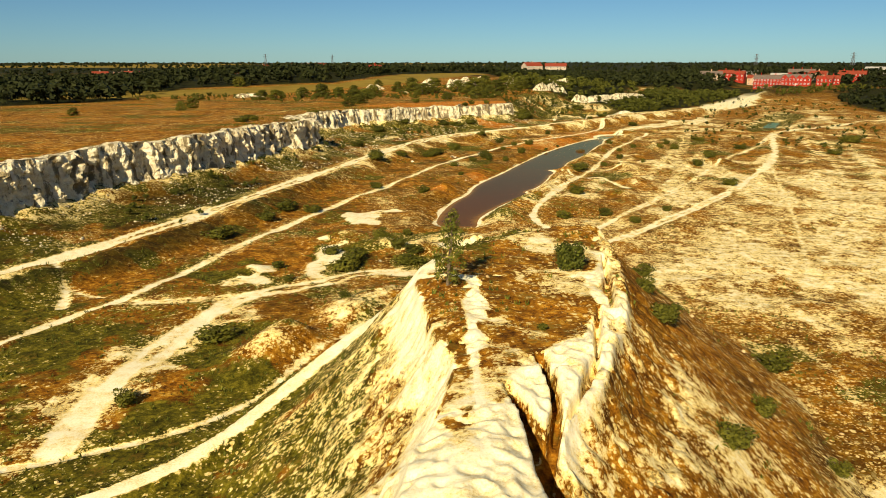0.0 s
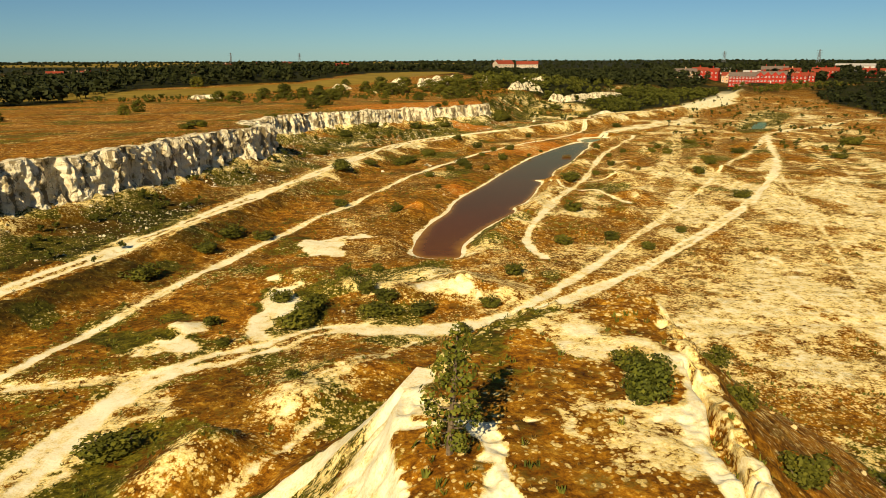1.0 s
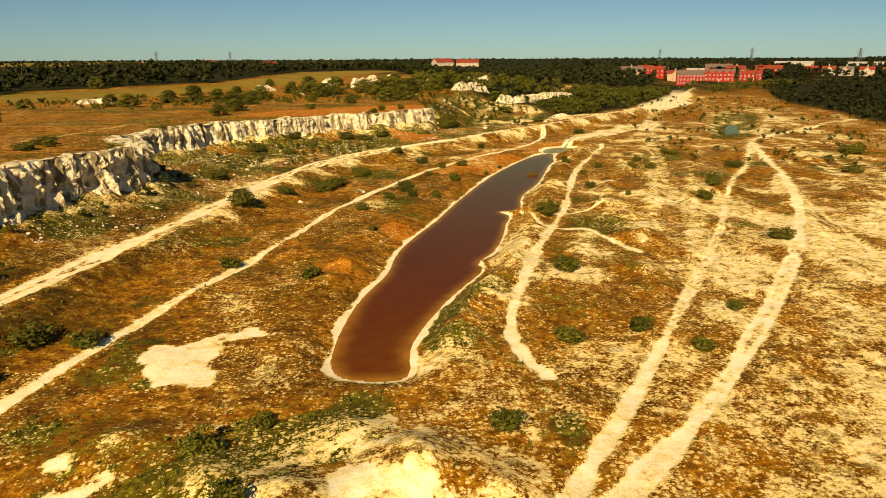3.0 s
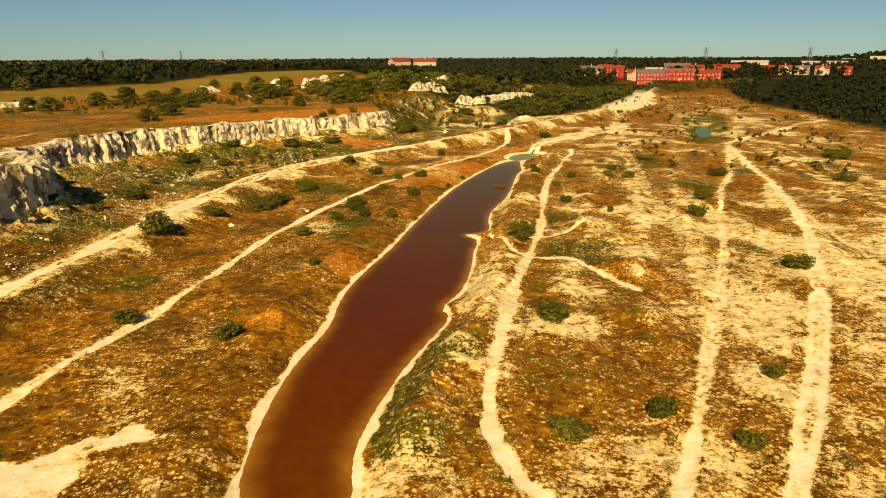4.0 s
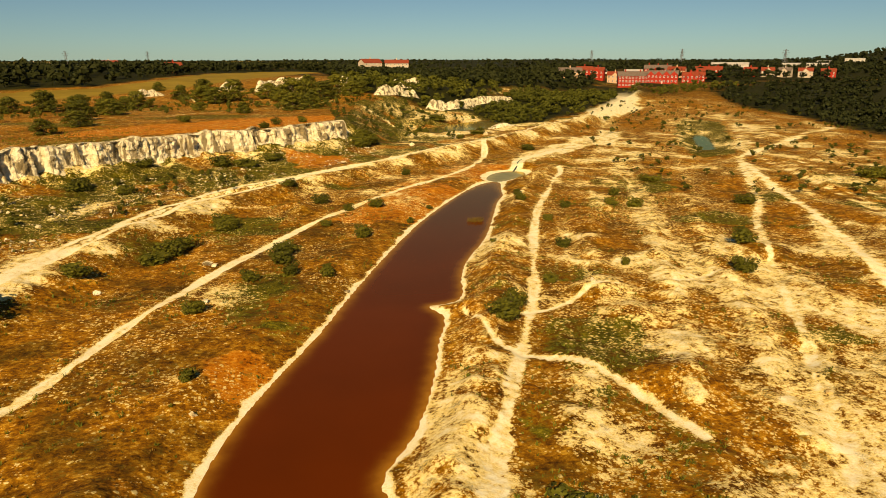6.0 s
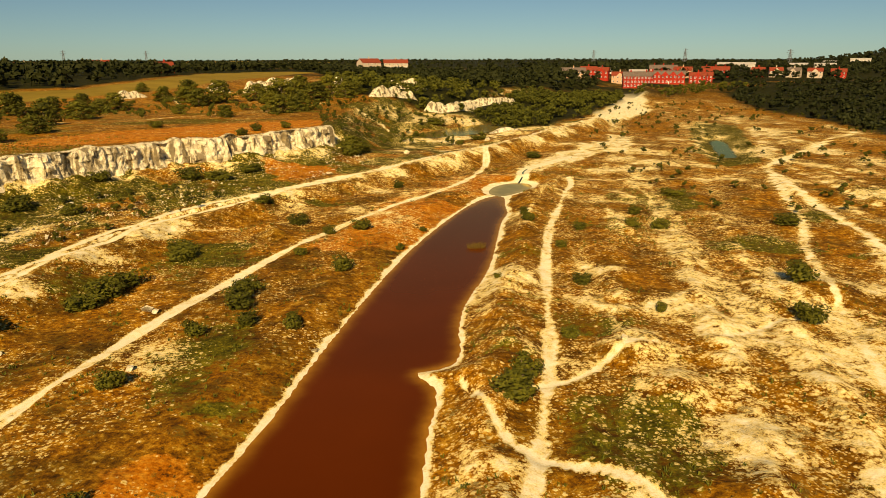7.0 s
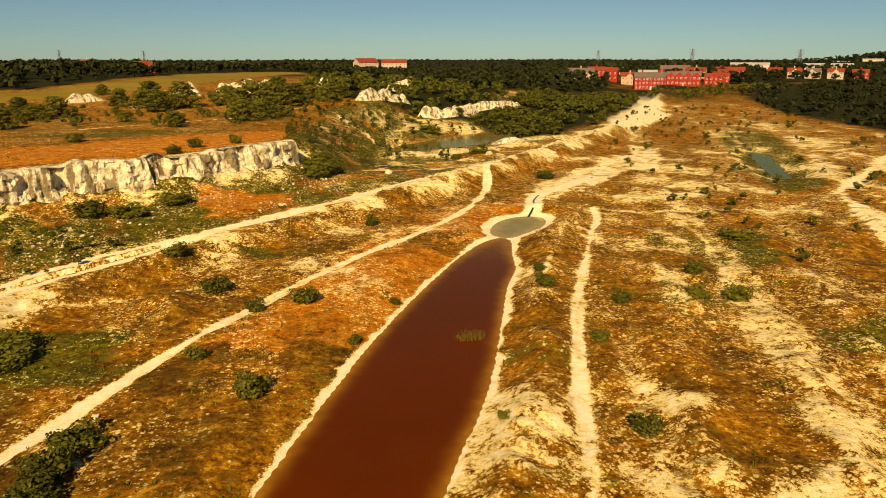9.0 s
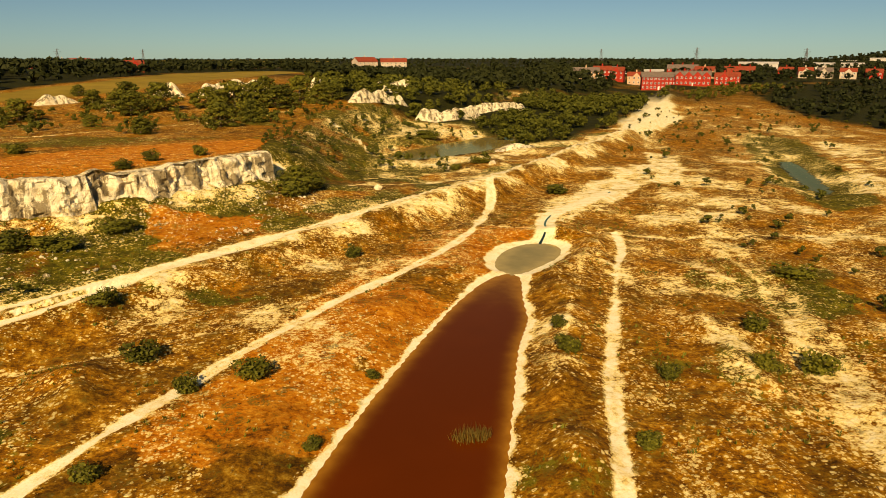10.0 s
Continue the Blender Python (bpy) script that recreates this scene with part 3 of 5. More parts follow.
def terrain(x, y):
    """Height of the ground and what covers it: chalk, green, rust, field, dark growth with dimming, each 0 to 1."""
    x, y = np.asarray(x, float), np.asarray(y, float)
    n_big, n_mid, n_small = fnoise(x, y, 34, 3), fnoise(x, y, 8, 4, 3.1), fnoise(x, y, 2.2, 3, 7.7)
    d_edge, s_edge, _ = to_line(x, y, EDGE_R)
    d_road, s_road, _ = to_line(x, y, ROAD_R)
    edge, road = d_edge * s_edge, d_road * s_road
    # quarry floor: hummocks to the right of the pond, a bench to its left
    run = 0.9 * x - 0.44 * y
    along = 0.44 * x + 0.9 * y
    ridged = 1 - np.abs(2 * fnoise(run / 1.0, along / 2.6, 5.0, 3, 1.3) - 1)
    floor = -1.5 + 0.9 * (n_big - 0.5) + 0.7 * (n_mid - 0.5)
    east = smooth(run, -62, -50) * (1 - smooth(y, 300, 420)) * smooth(y, 105, 135)
    floor = floor + east * 0.45 * (ridged ** 1.5 - 0.5)
    # rows of dumped spoil heaps that run beside the pond
    rib = 1 - np.abs(2 * fnoise(along + 0.5 * run, run * 0.3, 3.4, 2, 4.0) - 1)
    small_rib = 1 - np.abs(2 * fnoise(along + 0.5 * run, run * 0.3, 2.1, 2, 14.0) - 1)
    swing = 5 * (fnoise(along, run * 0.2, 30, 2, 9.7) - 0.5)
    rows_by = sum(np.exp(-((run + swing - r) / w) ** 2) for r, w in ((-37.5, 1.9), (-29.0, 1.3), (-22.5, 1.5), (-6.0, 1.6), (5.0, 1.5), (18.0, 1.8)))
    heaps = np.clip(rows_by, 0, 1) * (0.35 + 0.65 * smooth(rib, 0.45, 0.95)) * smooth(n_big + 0.3 * n_mid, 0.42, 0.62) * smooth(y, 126, 150) * (1 - 0.75 * smooth(y, 238, 262)) * (1 - smooth(y, 300, 350)) * (run > -44)
    floor = floor + 0.6 * heaps
    floor = floor + 5.0 * smooth(y, 430, 620) * smooth(x, 60, 260) - 0.8 * smooth(y, 300, 340) * (1 - smooth(y, 420, 480)) * smooth(x, 90, 140)
    floor = floor + 7.0 * smooth(y, 620, 840)
    bank = smooth(road, -9, -1.5)
    floor = floor + bank * (1.9 + 0.9 * smooth(y, 250, 275) * (1 - smooth(y, 400, 440))) + 1.3 * (fnoise(x * 0.9, y * 0.9, 2.6, 3, 5.5) - 0.5) * bank * smooth(road, -1.5, -3.0)
    # talus between road and cliff
    share = np.clip(d_road / (d_road + d_edge + 1e-6), 0, 1)
    talus = 0.5 + 2.3 * share ** 1.5 + 0.9 * (n_mid - 0.5) * share + 0.5 * (n_small - 0.5) * share
    apron = smooth(edge + 5 * (n_mid - 0.5), -6.5, -0.8) * smooth(road, 2.5, 5) * (1 - smooth(y, 276, 285))
    talus = talus + 1.2 * apron * (0.3 + 1.2 * n_small)
    basin = smooth(y, 278, 305)
    talus = talus * (1 - basin) + basin * (-0.6 + 2.2 * (n_mid - 0.5) + 1.5 * smooth(share, 0.3, 0.9))
    low = np.where(road > 0, talus, floor)
    high = plateau_height(x, y) + 0.5 * (n_big - 0.5) + 0.5 * (n_mid - 0.5)
    steep = smooth(y, 281, 296)
    up = np.where(steep > 0, smooth(edge, -14 * steep + 1.9 * (1 - steep), 2.7 + 3 * steep), smooth(edge, 1.9, 2.7))
    z = low + (high - low) * up
    # knoll
    k = -into(x, y, KNOLL_R, 40)
    left = smooth(x, 8, 0)
    crags = 1 - np.abs(2 * fnoise(x, y, 1.7, 3, 12.4) - 1)
    chips = 1 - np.abs(2 * fnoise(x, y, 0.7, 2, 31.0) - 1)
    rough = (k < 5) & (k > -4)
    wob = k + 1.6 * (n_mid - 0.5) * smooth(k, 0, 1.5) + np.where(rough, (0.8 * (crags - 0.62) + 0.4 * (chips - 0.62)) * smooth(k, -0.3, 0.5) * (1 - smooth(k, 2.5, 4.5)), 0)
    drop = np.interp(wob, [-2, 0, 0.5, 1.3, 2.4, 4.0, 7.6, 12.5, 15], [10.5, 10.1, 9.3, 8.1, 6.8, 5.2, 1.8, -1.2, -3])
    drop_r = np.interp(wob, [-2, 0, 0.7, 1.6, 3.0, 9.0, 14, 17], [10.5, 10.1, 9.0, 7.9, 6.8, 2.2, -1.0, -3])
    drop = drop + 0.5 * (n_small - 0.5) * smooth(k, 0.5, 3)
    knoll = drop * left + drop_r * (1 - left) + 0.5 * (n_mid - 0.5) + 0.35 * (n_small - 0.5)
    turf = np.maximum.reduce([into(x, y, t, 5) for t in TURF]) + 1.5 * (n_small - 0.5) + 0.6 * (chips - 0.62)
    bare_rock = (1 - smooth(turf, -0.3, 0.3)) * (1 - smooth(k, 2.0, 3.2)) * smooth(k, -9, -7.5)
    knoll = knoll + bare_rock * (0.4 * (crags - 0.62) + 0.3 * (chips - 0.62) - 0.1)
    rim_rock = (1 - left) * smooth(k, -1.8, -0.8) * (1 - smooth(k, -0.3, 0.3)) * smooth(y, 27, 33)
    knoll = knoll + rim_rock * 0.25 * smooth(crags, 0.72, 0.95)
    d_g = np.minimum(to_line(x, y, rounded(GULLY, 1), reach=4)[0], to_line(x, y, rounded(GULLY_ARM, 1), reach=4)[0] * 1.25)
    wide = 0.32 + 0.75 * smooth(y, 26.5, 20) + 0.25 * (crags - 0.6)
    knoll = knoll - (1.3 + 2.0 * smooth(y, 27.0, 21.0)) * (1 - smooth(d_g, wide * 0.5, wide * 1.15))
    d_c = np.minimum(to_line(x, y, SLAB_CRACK, reach=4)[0], to_line(x, y, SLAB_CRACK_HIGH, reach=4)[0]) + 0.5 * (n_small - 0.5)
    knoll = knoll - 0.9 * (1 - smooth(d_c, 0.1, 0.3))
    z = np.maximum(z, knoll)
    on_knoll = knoll > z - 0.01
    d_k, _, z_k = to_line(x, y, RAMP_R, reach=8)
    half_k = 0.6 + 0.75 * smooth(z_k, 0.0, 7.0)
    z = z + (z_k - z) * (1 - smooth(d_k, half_k * 0.8, half_k + 1.2))
    for mx, my, mh, mr in MOUNDS:
        z = z + mh * np.exp(-((x - mx) ** 2 + (y - my) ** 2) / mr ** 2) * (0.75 + 0.5 * n_small)
    # pond and its banks
    p = -np.maximum(into(x, y, POND_R, 25), into(x, y, POOL_R, 25))
    west = smooth(run, -52, -58)
    crest = np.exp(-((p - 4.2) / 2.0) ** 2) * (0.5 + 0.8 * (n_mid - 0.4) + 0.5 * smooth(small_rib, 0.45, 0.95)) * (1 - 0.6 * west)
    ridge_line = np.clip(crest, 0, 1) * (1 - west) * smooth(y, 112, 118)
    z = z + 0.75 * crest * smooth(y, 112, 118)
    z = np.where(p < 6, z + (WATER_Z + 0.12 * p - z) * (1 - smooth(p, 0.2, 3.6 + 3 * west)), z)
    z = np.where(p < 0, WATER_Z - 0.05 - 0.25 * np.minimum(-p, 4), z)
    for outline, level in ((UPPER_R, -1.4), (MARSH_R, -3.0)):
        q = -into(x, y, outline, 25)
        z = np.where(q < 8, z + (level - z) * (1 - smooth(q, 0.5, 8)), z)
        z = np.where(q < 0, level - 0.3, z)
    # distance: rolling country, a hill in the east
    far = smooth(np.hypot(x, y - 100), 650, 1500)
    away, turned = np.hypot(x, y), np.arctan2(x, np.maximum(y, 1))
    country = -2 + 5 * fnoise(x, y, 900, 2, 5.0) + 3 * smooth(x, -300, 200) + 95 * smooth(turned, 0.62, 0.92) * smooth(away, 1250, 2000) * (1 - smooth(away, 3400, 4600))
    z = z + (country - z) * far

    # ---- cover ----
    patchy = fnoise(x * 1.1, y * 0.8, 6.0, 5, 13.0)
    blots = smooth(fnoise(x, y, 2.4, 3, 21.0), 0.56, 0.68)
    chalk = 0.2 + (0.02 + 0.08 * smooth(y, 165, 185)) * smooth(run, -58, -66) + 0.3 * (n_big - 0.45) + 1.25 * (patchy - 0.5)
    dark_lea = np.exp(-(((x - 66) / 13) ** 2 + ((y - 201) / 18) ** 2)) + np.exp(-(((x - 92) / 14) ** 2 + ((y - 228) / 16) ** 2))
    chalk = chalk + east * (0.12 - 0.36 * dark_lea + 0.14 * smooth(ridged, 0.8, 0.97) + 0.6 * (patchy - 0.5)) + 0.42 * heaps + 0.1 * smooth(run, -48, -40) * smooth(y, 205, 225) * (1 - smooth(y, 275, 290)) * (1 - smooth(run, -24, -14))
    pale = smooth(x + 6 * n_mid, 13, 24) * (1 - smooth(x, 80, 115)) * smooth(y, 56, 74) * (1 - smooth(y - 0.55 * x + 16 * (n_mid - 0.5), 82, 112)) * smooth(k, 8, 13)
    pale = np.clip(pale, 0, 1)
    chalk = chalk + (0.74 + 0.5 * (patchy - 0.5) - chalk) * 0.95 * pale
    half_pale = smooth(x - 0.42 * y, -22, -12) * (1 - smooth(x, 90, 120)) * smooth(y, 95, 112) * (1 - smooth(y - 0.55 * x + 16 * (n_mid - 0.5), 105, 150))
    chalk = np.maximum(chalk, half_pale * (0.5 + 1.4 * (patchy - 0.5) + 0.6 * (n_big - 0.5)))
    chalk = chalk + 0.22 * np.exp(-(((x - 56) / 20) ** 2 + ((y - 160) / 26) ** 2)) - blots * (0.16 + 0.05 * pale) + 0.24 * np.exp(-(((x - 31) / 9) ** 2 + ((y - 46) / 14) ** 2))
    chalk = chalk + 0.24 * apron * smooth(fnoise(x, y, 3.2, 4, 17.0), 0.45, 0.6)
    for mx, my, mh, mr in MOUNDS:
        chalk = chalk + 0.3 * np.exp(-((x - mx) ** 2 + (y - my) ** 2) / mr ** 2) * smooth(patchy, 0.35, 0.55)
    chalk = chalk + (0.3 + 0.16 * smooth(y, 140, 170)) * bank * (road < 0) * smooth(n_mid, 0.32, 0.56) + 0.26 * (road > 0) * (edge < 0) * (0.3 + n_small) * (1 - 0.6 * smooth(road, 0, 6) * smooth(d_edge, 3, 8))
    chalk = np.where(edge > 2, 0.12 + 0.5 * (patchy - 0.5) + 0.35 * (n_mid - 0.5) * smooth(y, 250, 330), chalk)
    chalk = chalk + 0.4 * bank * (road < 0) * smooth(y, 235, 260) * smooth(patchy, 0.38, 0.5) + 0.4 * smooth(edge, -7.0, -1.0) * (edge < 1) * (road > 2) * smooth(fnoise(x, y, 3.6, 4, 3.9), 0.5, 0.58) * (y < 284)
    hillside = (edge > -14) * (edge < 12) * smooth(y, 282, 292) * (1 - smooth(y, 380, 420))
    # less chalk in the west, partly painting the lens's darker corner
    chalk = chalk - 0.25 * hillside - (0.15 * smooth(x, -14, -24) * (1 - smooth(y, 70, 110)) + 0.1 * west * (1 - smooth(y, 200, 225))) * (road < -3) - 0.2 * np.exp(-(((x - 17) / 12) ** 2 + ((y - 261) / 11) ** 2)) * (road > 2)
    broken = smooth(y, 300, 330) * (1 - smooth(y, 450, 500)) * smooth(x, 40, 60) * (1 - smooth(x, 190, 230)) * (road > 0)
    streaked = smooth(y, 255, 285) * (1 - smooth(y, 450, 520)) * smooth(x, 75, 95) * (road < -3)
    chalk = chalk + broken * (0.16 + 1.3 * (fnoise(x * 0.5, y * 1.4, 9, 3, 3.3) - 0.42)) + streaked * (1.3 * (fnoise(run, along / 7, 4, 3, 6.6) - 0.55))
    chalk = chalk + 0.5 * smooth(edge, 2.0, 3.2) * (1 - smooth(edge, 3.2, 5.5)) * (y < 285)
    chalk = np.minimum(chalk + 0.22 * ridge_line * smooth(small_rib, 0.6, 0.9), 0.74)
    for line, half, bare_by in TRACKS_R:
        d = to_line(x, y, line, reach=8)[0]
        w = half * (0.35 + 0.9 * fnoise(x, y, 9, 3, half))
        ragged = d + 0.9 * half ** 0.5 * (n_small - 0.5) + 0.8 * half ** 0.5 * (n_mid - 0.5)
        on = 1 - smooth(ragged, w * 0.6, w * 1.25 + 0.2)
        chalk = np.maximum(chalk, 0.42 * (1 - smooth(ragged, w, w * 3.0 + 0.8)) + 0.6 * (patchy - 0.5))
        if half > 0.65:
            on = on * (1 - (0.6 if half > 1.5 else 0.28) * np.exp(-((ragged - 0.1) / 0.28) ** 2) * smooth(fnoise(x, y, 12, 2, 6.1 + half), 0.4, 0.6))
        chalk = np.maximum(chalk, bare_by * on * (0.82 + 0.4 * n_small))
        z = z - 0.12 * on
    for poly, bare_by in zip(PATCHES, PATCH_COVER):
        chalk = np.maximum(chalk, bare_by * smooth(into(x, y, poly, 6) + 5 * (n_mid - 0.48) + 4 * (n_small - 0.46), -0.6, 0.5) - 0.25 * blots)
    chalk = np.where(p < 3.4, np.maximum(chalk, 1.1 * (1 - smooth(p + 1.3 * (n_small - 0.5) + 0.8 * (n_mid - 0.5) - 0.9 * smooth(y, 234, 242), 0.35, 1.05))), chalk)
    d_s = to_line(x, y, STREAM_R, reach=6)[0]
    chalk = np.maximum(chalk, 1.0 - smooth(d_s, 1.0, 2.2))
    strip = 1.2 * np.exp(-((x - 1.5 - 0.12 * (n_mid - 0.5)) / (0.24 + 0.3 * smooth(y, 33, 39))) ** 2) * (1 - smooth(y, 38.5, 40))
    bald = smooth(fnoise(x, y, 3.6, 4, 9.0) + 0.06 * np.exp(-(((x - 4.5) / 4) ** 2 + ((y - 44.5) / 3.5) ** 2)) - 0.05 * (y < 38), 0.5, 0.62)
    inner = np.maximum(0.2 + 0.5 * bald + 0.35 * (n_small - 0.5), strip)
    outer = np.interp(wob, [-1.5, 0.2, 1.6, 2.6, 5, 9, 13], [1.05, 1.0, 0.9, 0.56, 0.44, 0.33, 0.2]) * left \
        + np.interp(k, [-1.5, -0.2, 0.3, 1.5, 5, 9, 13], [0.95, 0.85, 0.42, 0.34, 0.36, 0.34, 0.2]) * (1 - left)
    outer = outer + 0.6 * (n_small - 0.5) + 0.3 * (chips - 0.62)
    # shade of the slab cracks, also put into the colour as less chalk
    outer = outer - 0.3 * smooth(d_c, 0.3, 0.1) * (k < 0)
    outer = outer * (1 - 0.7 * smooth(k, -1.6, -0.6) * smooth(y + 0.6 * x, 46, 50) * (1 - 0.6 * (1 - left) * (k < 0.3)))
    # the gully's shadow painted into the cover by taking its chalk away
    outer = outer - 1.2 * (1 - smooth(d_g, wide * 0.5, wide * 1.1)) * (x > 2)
    grassy = smooth(turf, -0.25, 0.25)
    k_cover = outer + (inner - outer) * grassy
    # right slope's pale speckle, colour raised to paint over its weak grazing sun
    k_cover = k_cover + 0.2 * (1 - left) * smooth(k, 1.5, 3.5) * smooth(fnoise(x, y, 3.0, 3, 2.2), 0.3, 0.5)
    k_cover = k_cover + smooth(y, 27.5, 24) * (k > 0) * (k < 3.5) * 0.5 * smooth(fnoise(x, y, 2.5, 3, 1.9), 0.36, 0.5) * left
    mix_k = np.where(on_knoll, 1.0, 0.0) * (1 - smooth(k, 9, 13))
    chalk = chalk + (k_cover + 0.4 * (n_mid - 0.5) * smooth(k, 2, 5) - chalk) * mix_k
    chalk = np.maximum(chalk, 1.25 * (1 - smooth(d_k + 0.6 * (n_small - 0.5), half_k * 0.75, half_k + 0.2)))
    green = (0.6 * smooth(fnoise(x, y, 14, 4, 4.4), 0.54, 0.7) + 0.5 * smooth(fnoise(x, y, 9, 4, 2.4), 0.46, 0.62) * smooth(x, 8, -4) * smooth(y, 135, 105)) * (1 - np.clip(pale, 0, 1))
    green = green + 0.5 * smooth(fnoise(x, y, 6, 3, 9.4), 0.58, 0.74) * (road < 0) * (1 - 0.6 * pale) * (1 - mix_k)
    green = green + 0.5 * apron * smooth(fnoise(x, y, 3.2, 4, 17.0), 0.52, 0.42)
    green = green + 0.12 * dark_lea * smooth(n_mid, 0.42, 0.58)
    green = green + (road > 1) * (edge < 1) * (0.16 + 0.55 * smooth(fnoise(x, y, 9, 3, 6.0), 0.48, 0.62))
    green = green + mix_k * smooth(k, 2, 4.5) * (0.26 + 0.5 * smooth(n_mid, 0.46, 0.62)) * (0.6 + 0.4 * left) + 0.4 * smooth(x, -8, -14) * (1 - smooth(y, 44, 56))
    green = green * (1 - 0.6 * smooth(y, 225, 250) * (road < 0))
    green = green + 0.4 * hillside * smooth(n_mid, 0.35, 0.55)
    m_near = -into(x, y, MARSH, 25)
    green = np.maximum(green, 0.85 * (1 - smooth(m_near + 5 * (n_mid - 0.5), -2, 3)))
    green = np.where(edge > 6, 0.6 * smooth(fnoise(x * 0.5, y * 1.6, 22, 4, 1.1), 0.44, 0.62), green)
    rust = west * (1 - smooth(np.abs(p - 6), 4, 11)) * smooth(y, 116, 140) * (0.05 + 0.75 * smooth(fnoise(x, y, 9, 4, 2.0), 0.42, 0.6)) * np.clip(np.exp(-(((x - 4) / 8) ** 2 + ((y - 150) / 17) ** 2)) + smooth(y, 196, 218) + 0.35, 0, 1)
    rust = np.maximum(rust, west * 0.2 * smooth(n_mid, 0.42, 0.6) * (road < 0) * smooth(y, 120, 150) * (y < 300))
    rust = np.maximum(rust, (edge > 3) * np.exp(-(((x - 0) / 30) ** 2 + ((y - 0.6 * x - 278) / 13) ** 2)) * 1.5)
    rust = np.maximum(rust, 0.3 * (edge > 4) * smooth(n_mid, 0.45, 0.6))
    green = green * (1 - np.clip(rust, 0, 1))
    rust = np.maximum(rust, mix_k * (1 - left) * smooth(k, 5, 9) * 0.2 * smooth(n_mid, 0.4, 0.6))
    rust = np.maximum(rust, (road > 0) * (edge < 0) * np.exp(-(((x - 17) / 12) ** 2 + ((y - 261) / 11) ** 2)) * 1.2)
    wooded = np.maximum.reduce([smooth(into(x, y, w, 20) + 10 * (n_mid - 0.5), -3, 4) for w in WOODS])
    # dark growth below the cliff, deepened with the cliff's shade put into the colour
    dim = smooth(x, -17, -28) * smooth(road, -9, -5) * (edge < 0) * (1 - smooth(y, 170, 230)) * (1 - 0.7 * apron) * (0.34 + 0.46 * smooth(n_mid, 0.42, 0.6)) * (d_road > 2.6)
    # scrub clumps, darkened in the west partly to paint the lens's edge falloff
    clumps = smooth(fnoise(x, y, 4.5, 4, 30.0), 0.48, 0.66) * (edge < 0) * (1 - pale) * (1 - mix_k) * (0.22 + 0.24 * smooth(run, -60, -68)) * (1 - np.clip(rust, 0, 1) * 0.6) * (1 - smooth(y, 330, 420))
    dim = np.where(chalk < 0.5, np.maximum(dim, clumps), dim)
    wild_dim = np.maximum(np.maximum(far, np.maximum(dim, wooded)), smooth(np.hypot(x, y - 100), 420, 520) * (0.4 + 0.6 * smooth(n_big, 0.35, 0.55)))
    crop = smooth(into(x, y, FIELD, 25) + 5 * (n_mid - 0.5), -1.0, 2.0)
    bearing, out_there = np.arctan2(x, y), np.hypot(x, y)
    strips = (bearing < -0.41) * smooth(out_there, 960, 970) * (1 - smooth(out_there, 1240, 1260))
    plots = far * smooth(fnoise(x, y, 420, 1, 8.8), 0.66, 0.69) * (out_there > 1300) * (x < 200)
    field = np.maximum(crop, np.maximum(strips, plots))
    white = np.exp(-(((x - 95) / 45) ** 2 + ((y - 300) / 30) ** 2)) * 0.04
    chalk = np.maximum((chalk + white) * (1 - field) * (1 - 0.8 * wild_dim), 0.9 * smooth(into(x, y, PATCHES[6], 8) + 5 * (n_mid - 0.5), -0.5, 1.5))
    return z, np.clip(chalk, 0, 1.3), np.clip(green, 0, 1) * (1 - field), np.clip(rust, 0, 1) * (1 - field) * (1 - wild_dim), field, np.clip(wild_dim, 0, 1)



# ---- end of terrain plan ----


# ---- mesh helpers ----
def grid_mesh(name, verts, rows, cols, material, smooth_faces=True):
    """A sheet of rows x cols corners."""
    i = np.arange((rows - 1) * (cols - 1))
    a = i // (cols - 1) * cols + i % (cols - 1)
    faces = np.stack([a, a + 1, a + cols + 1, a + cols], 1)
    return raw_mesh(name, verts, faces, material, smooth_faces)


def raw_mesh(name, verts, faces, material, smooth_faces=False):
    verts, faces = np.asarray(verts, np.float32), np.asarray(faces, np.int32)
    n, k = faces.shape
    me = bpy.data.meshes.new(name)
    me.vertices.add(len(verts))
    me.vertices.foreach_set("co", verts.ravel())
    me.loops.add(n * k)
    me.loops.foreach_set("vertex_index", faces.ravel())
    me.polygons.add(n)
    me.polygons.foreach_set("loop_start", np.arange(n, dtype=np.int32) * k)
    me.polygons.foreach_set("use_smooth", np.full(n, smooth_faces))
    me.materials.append(material)
    me.update(calc_edges=True)
    return me


def add_values(me, name, values):
    at = me.attributes.new(name, "FLOAT", "POINT")
    at.data.foreach_set("value", np.asarray(values, np.float32).ravel())


def part(name, data, parent, label=""):
    ob = new(name, data)
    ob.parent = parent
    return tagged(ob, label)


def bm_mesh(name, bm, material):
    me = bpy.data.meshes.new(name)
    bm.to_mesh(me)
    bm.free()
    me.materials.append(material)
    return me


def box(bm, x0, x1, y0, y1, z0, z1):
    v = [bm.verts.new(p) for p in ((x0, y0, z0), (x1, y0, z0), (x1, y1, z0), (x0, y1, z0), (x0, y0, z1), (x1, y0, z1), (x1, y1, z1), (x0, y1, z1))]
    for f in ((3, 2, 1, 0), (4, 5, 6, 7), (0, 1, 5, 4), (1, 2, 6, 5), (2, 3, 7, 6), (3, 0, 4, 7)):
        bm.faces.new([v[i] for i in f])


def tube(bm, points, radii, sides=6):
    """A tapered limb along points."""
    rings = []
    for i, p in enumerate(points):
        p = Vector(p)
        way = (Vector(points[min(i + 1, len(points) - 1)]) - Vector(points[max(i - 1, 0)])).normalized()
        q = way.to_track_quat("Z", "Y")
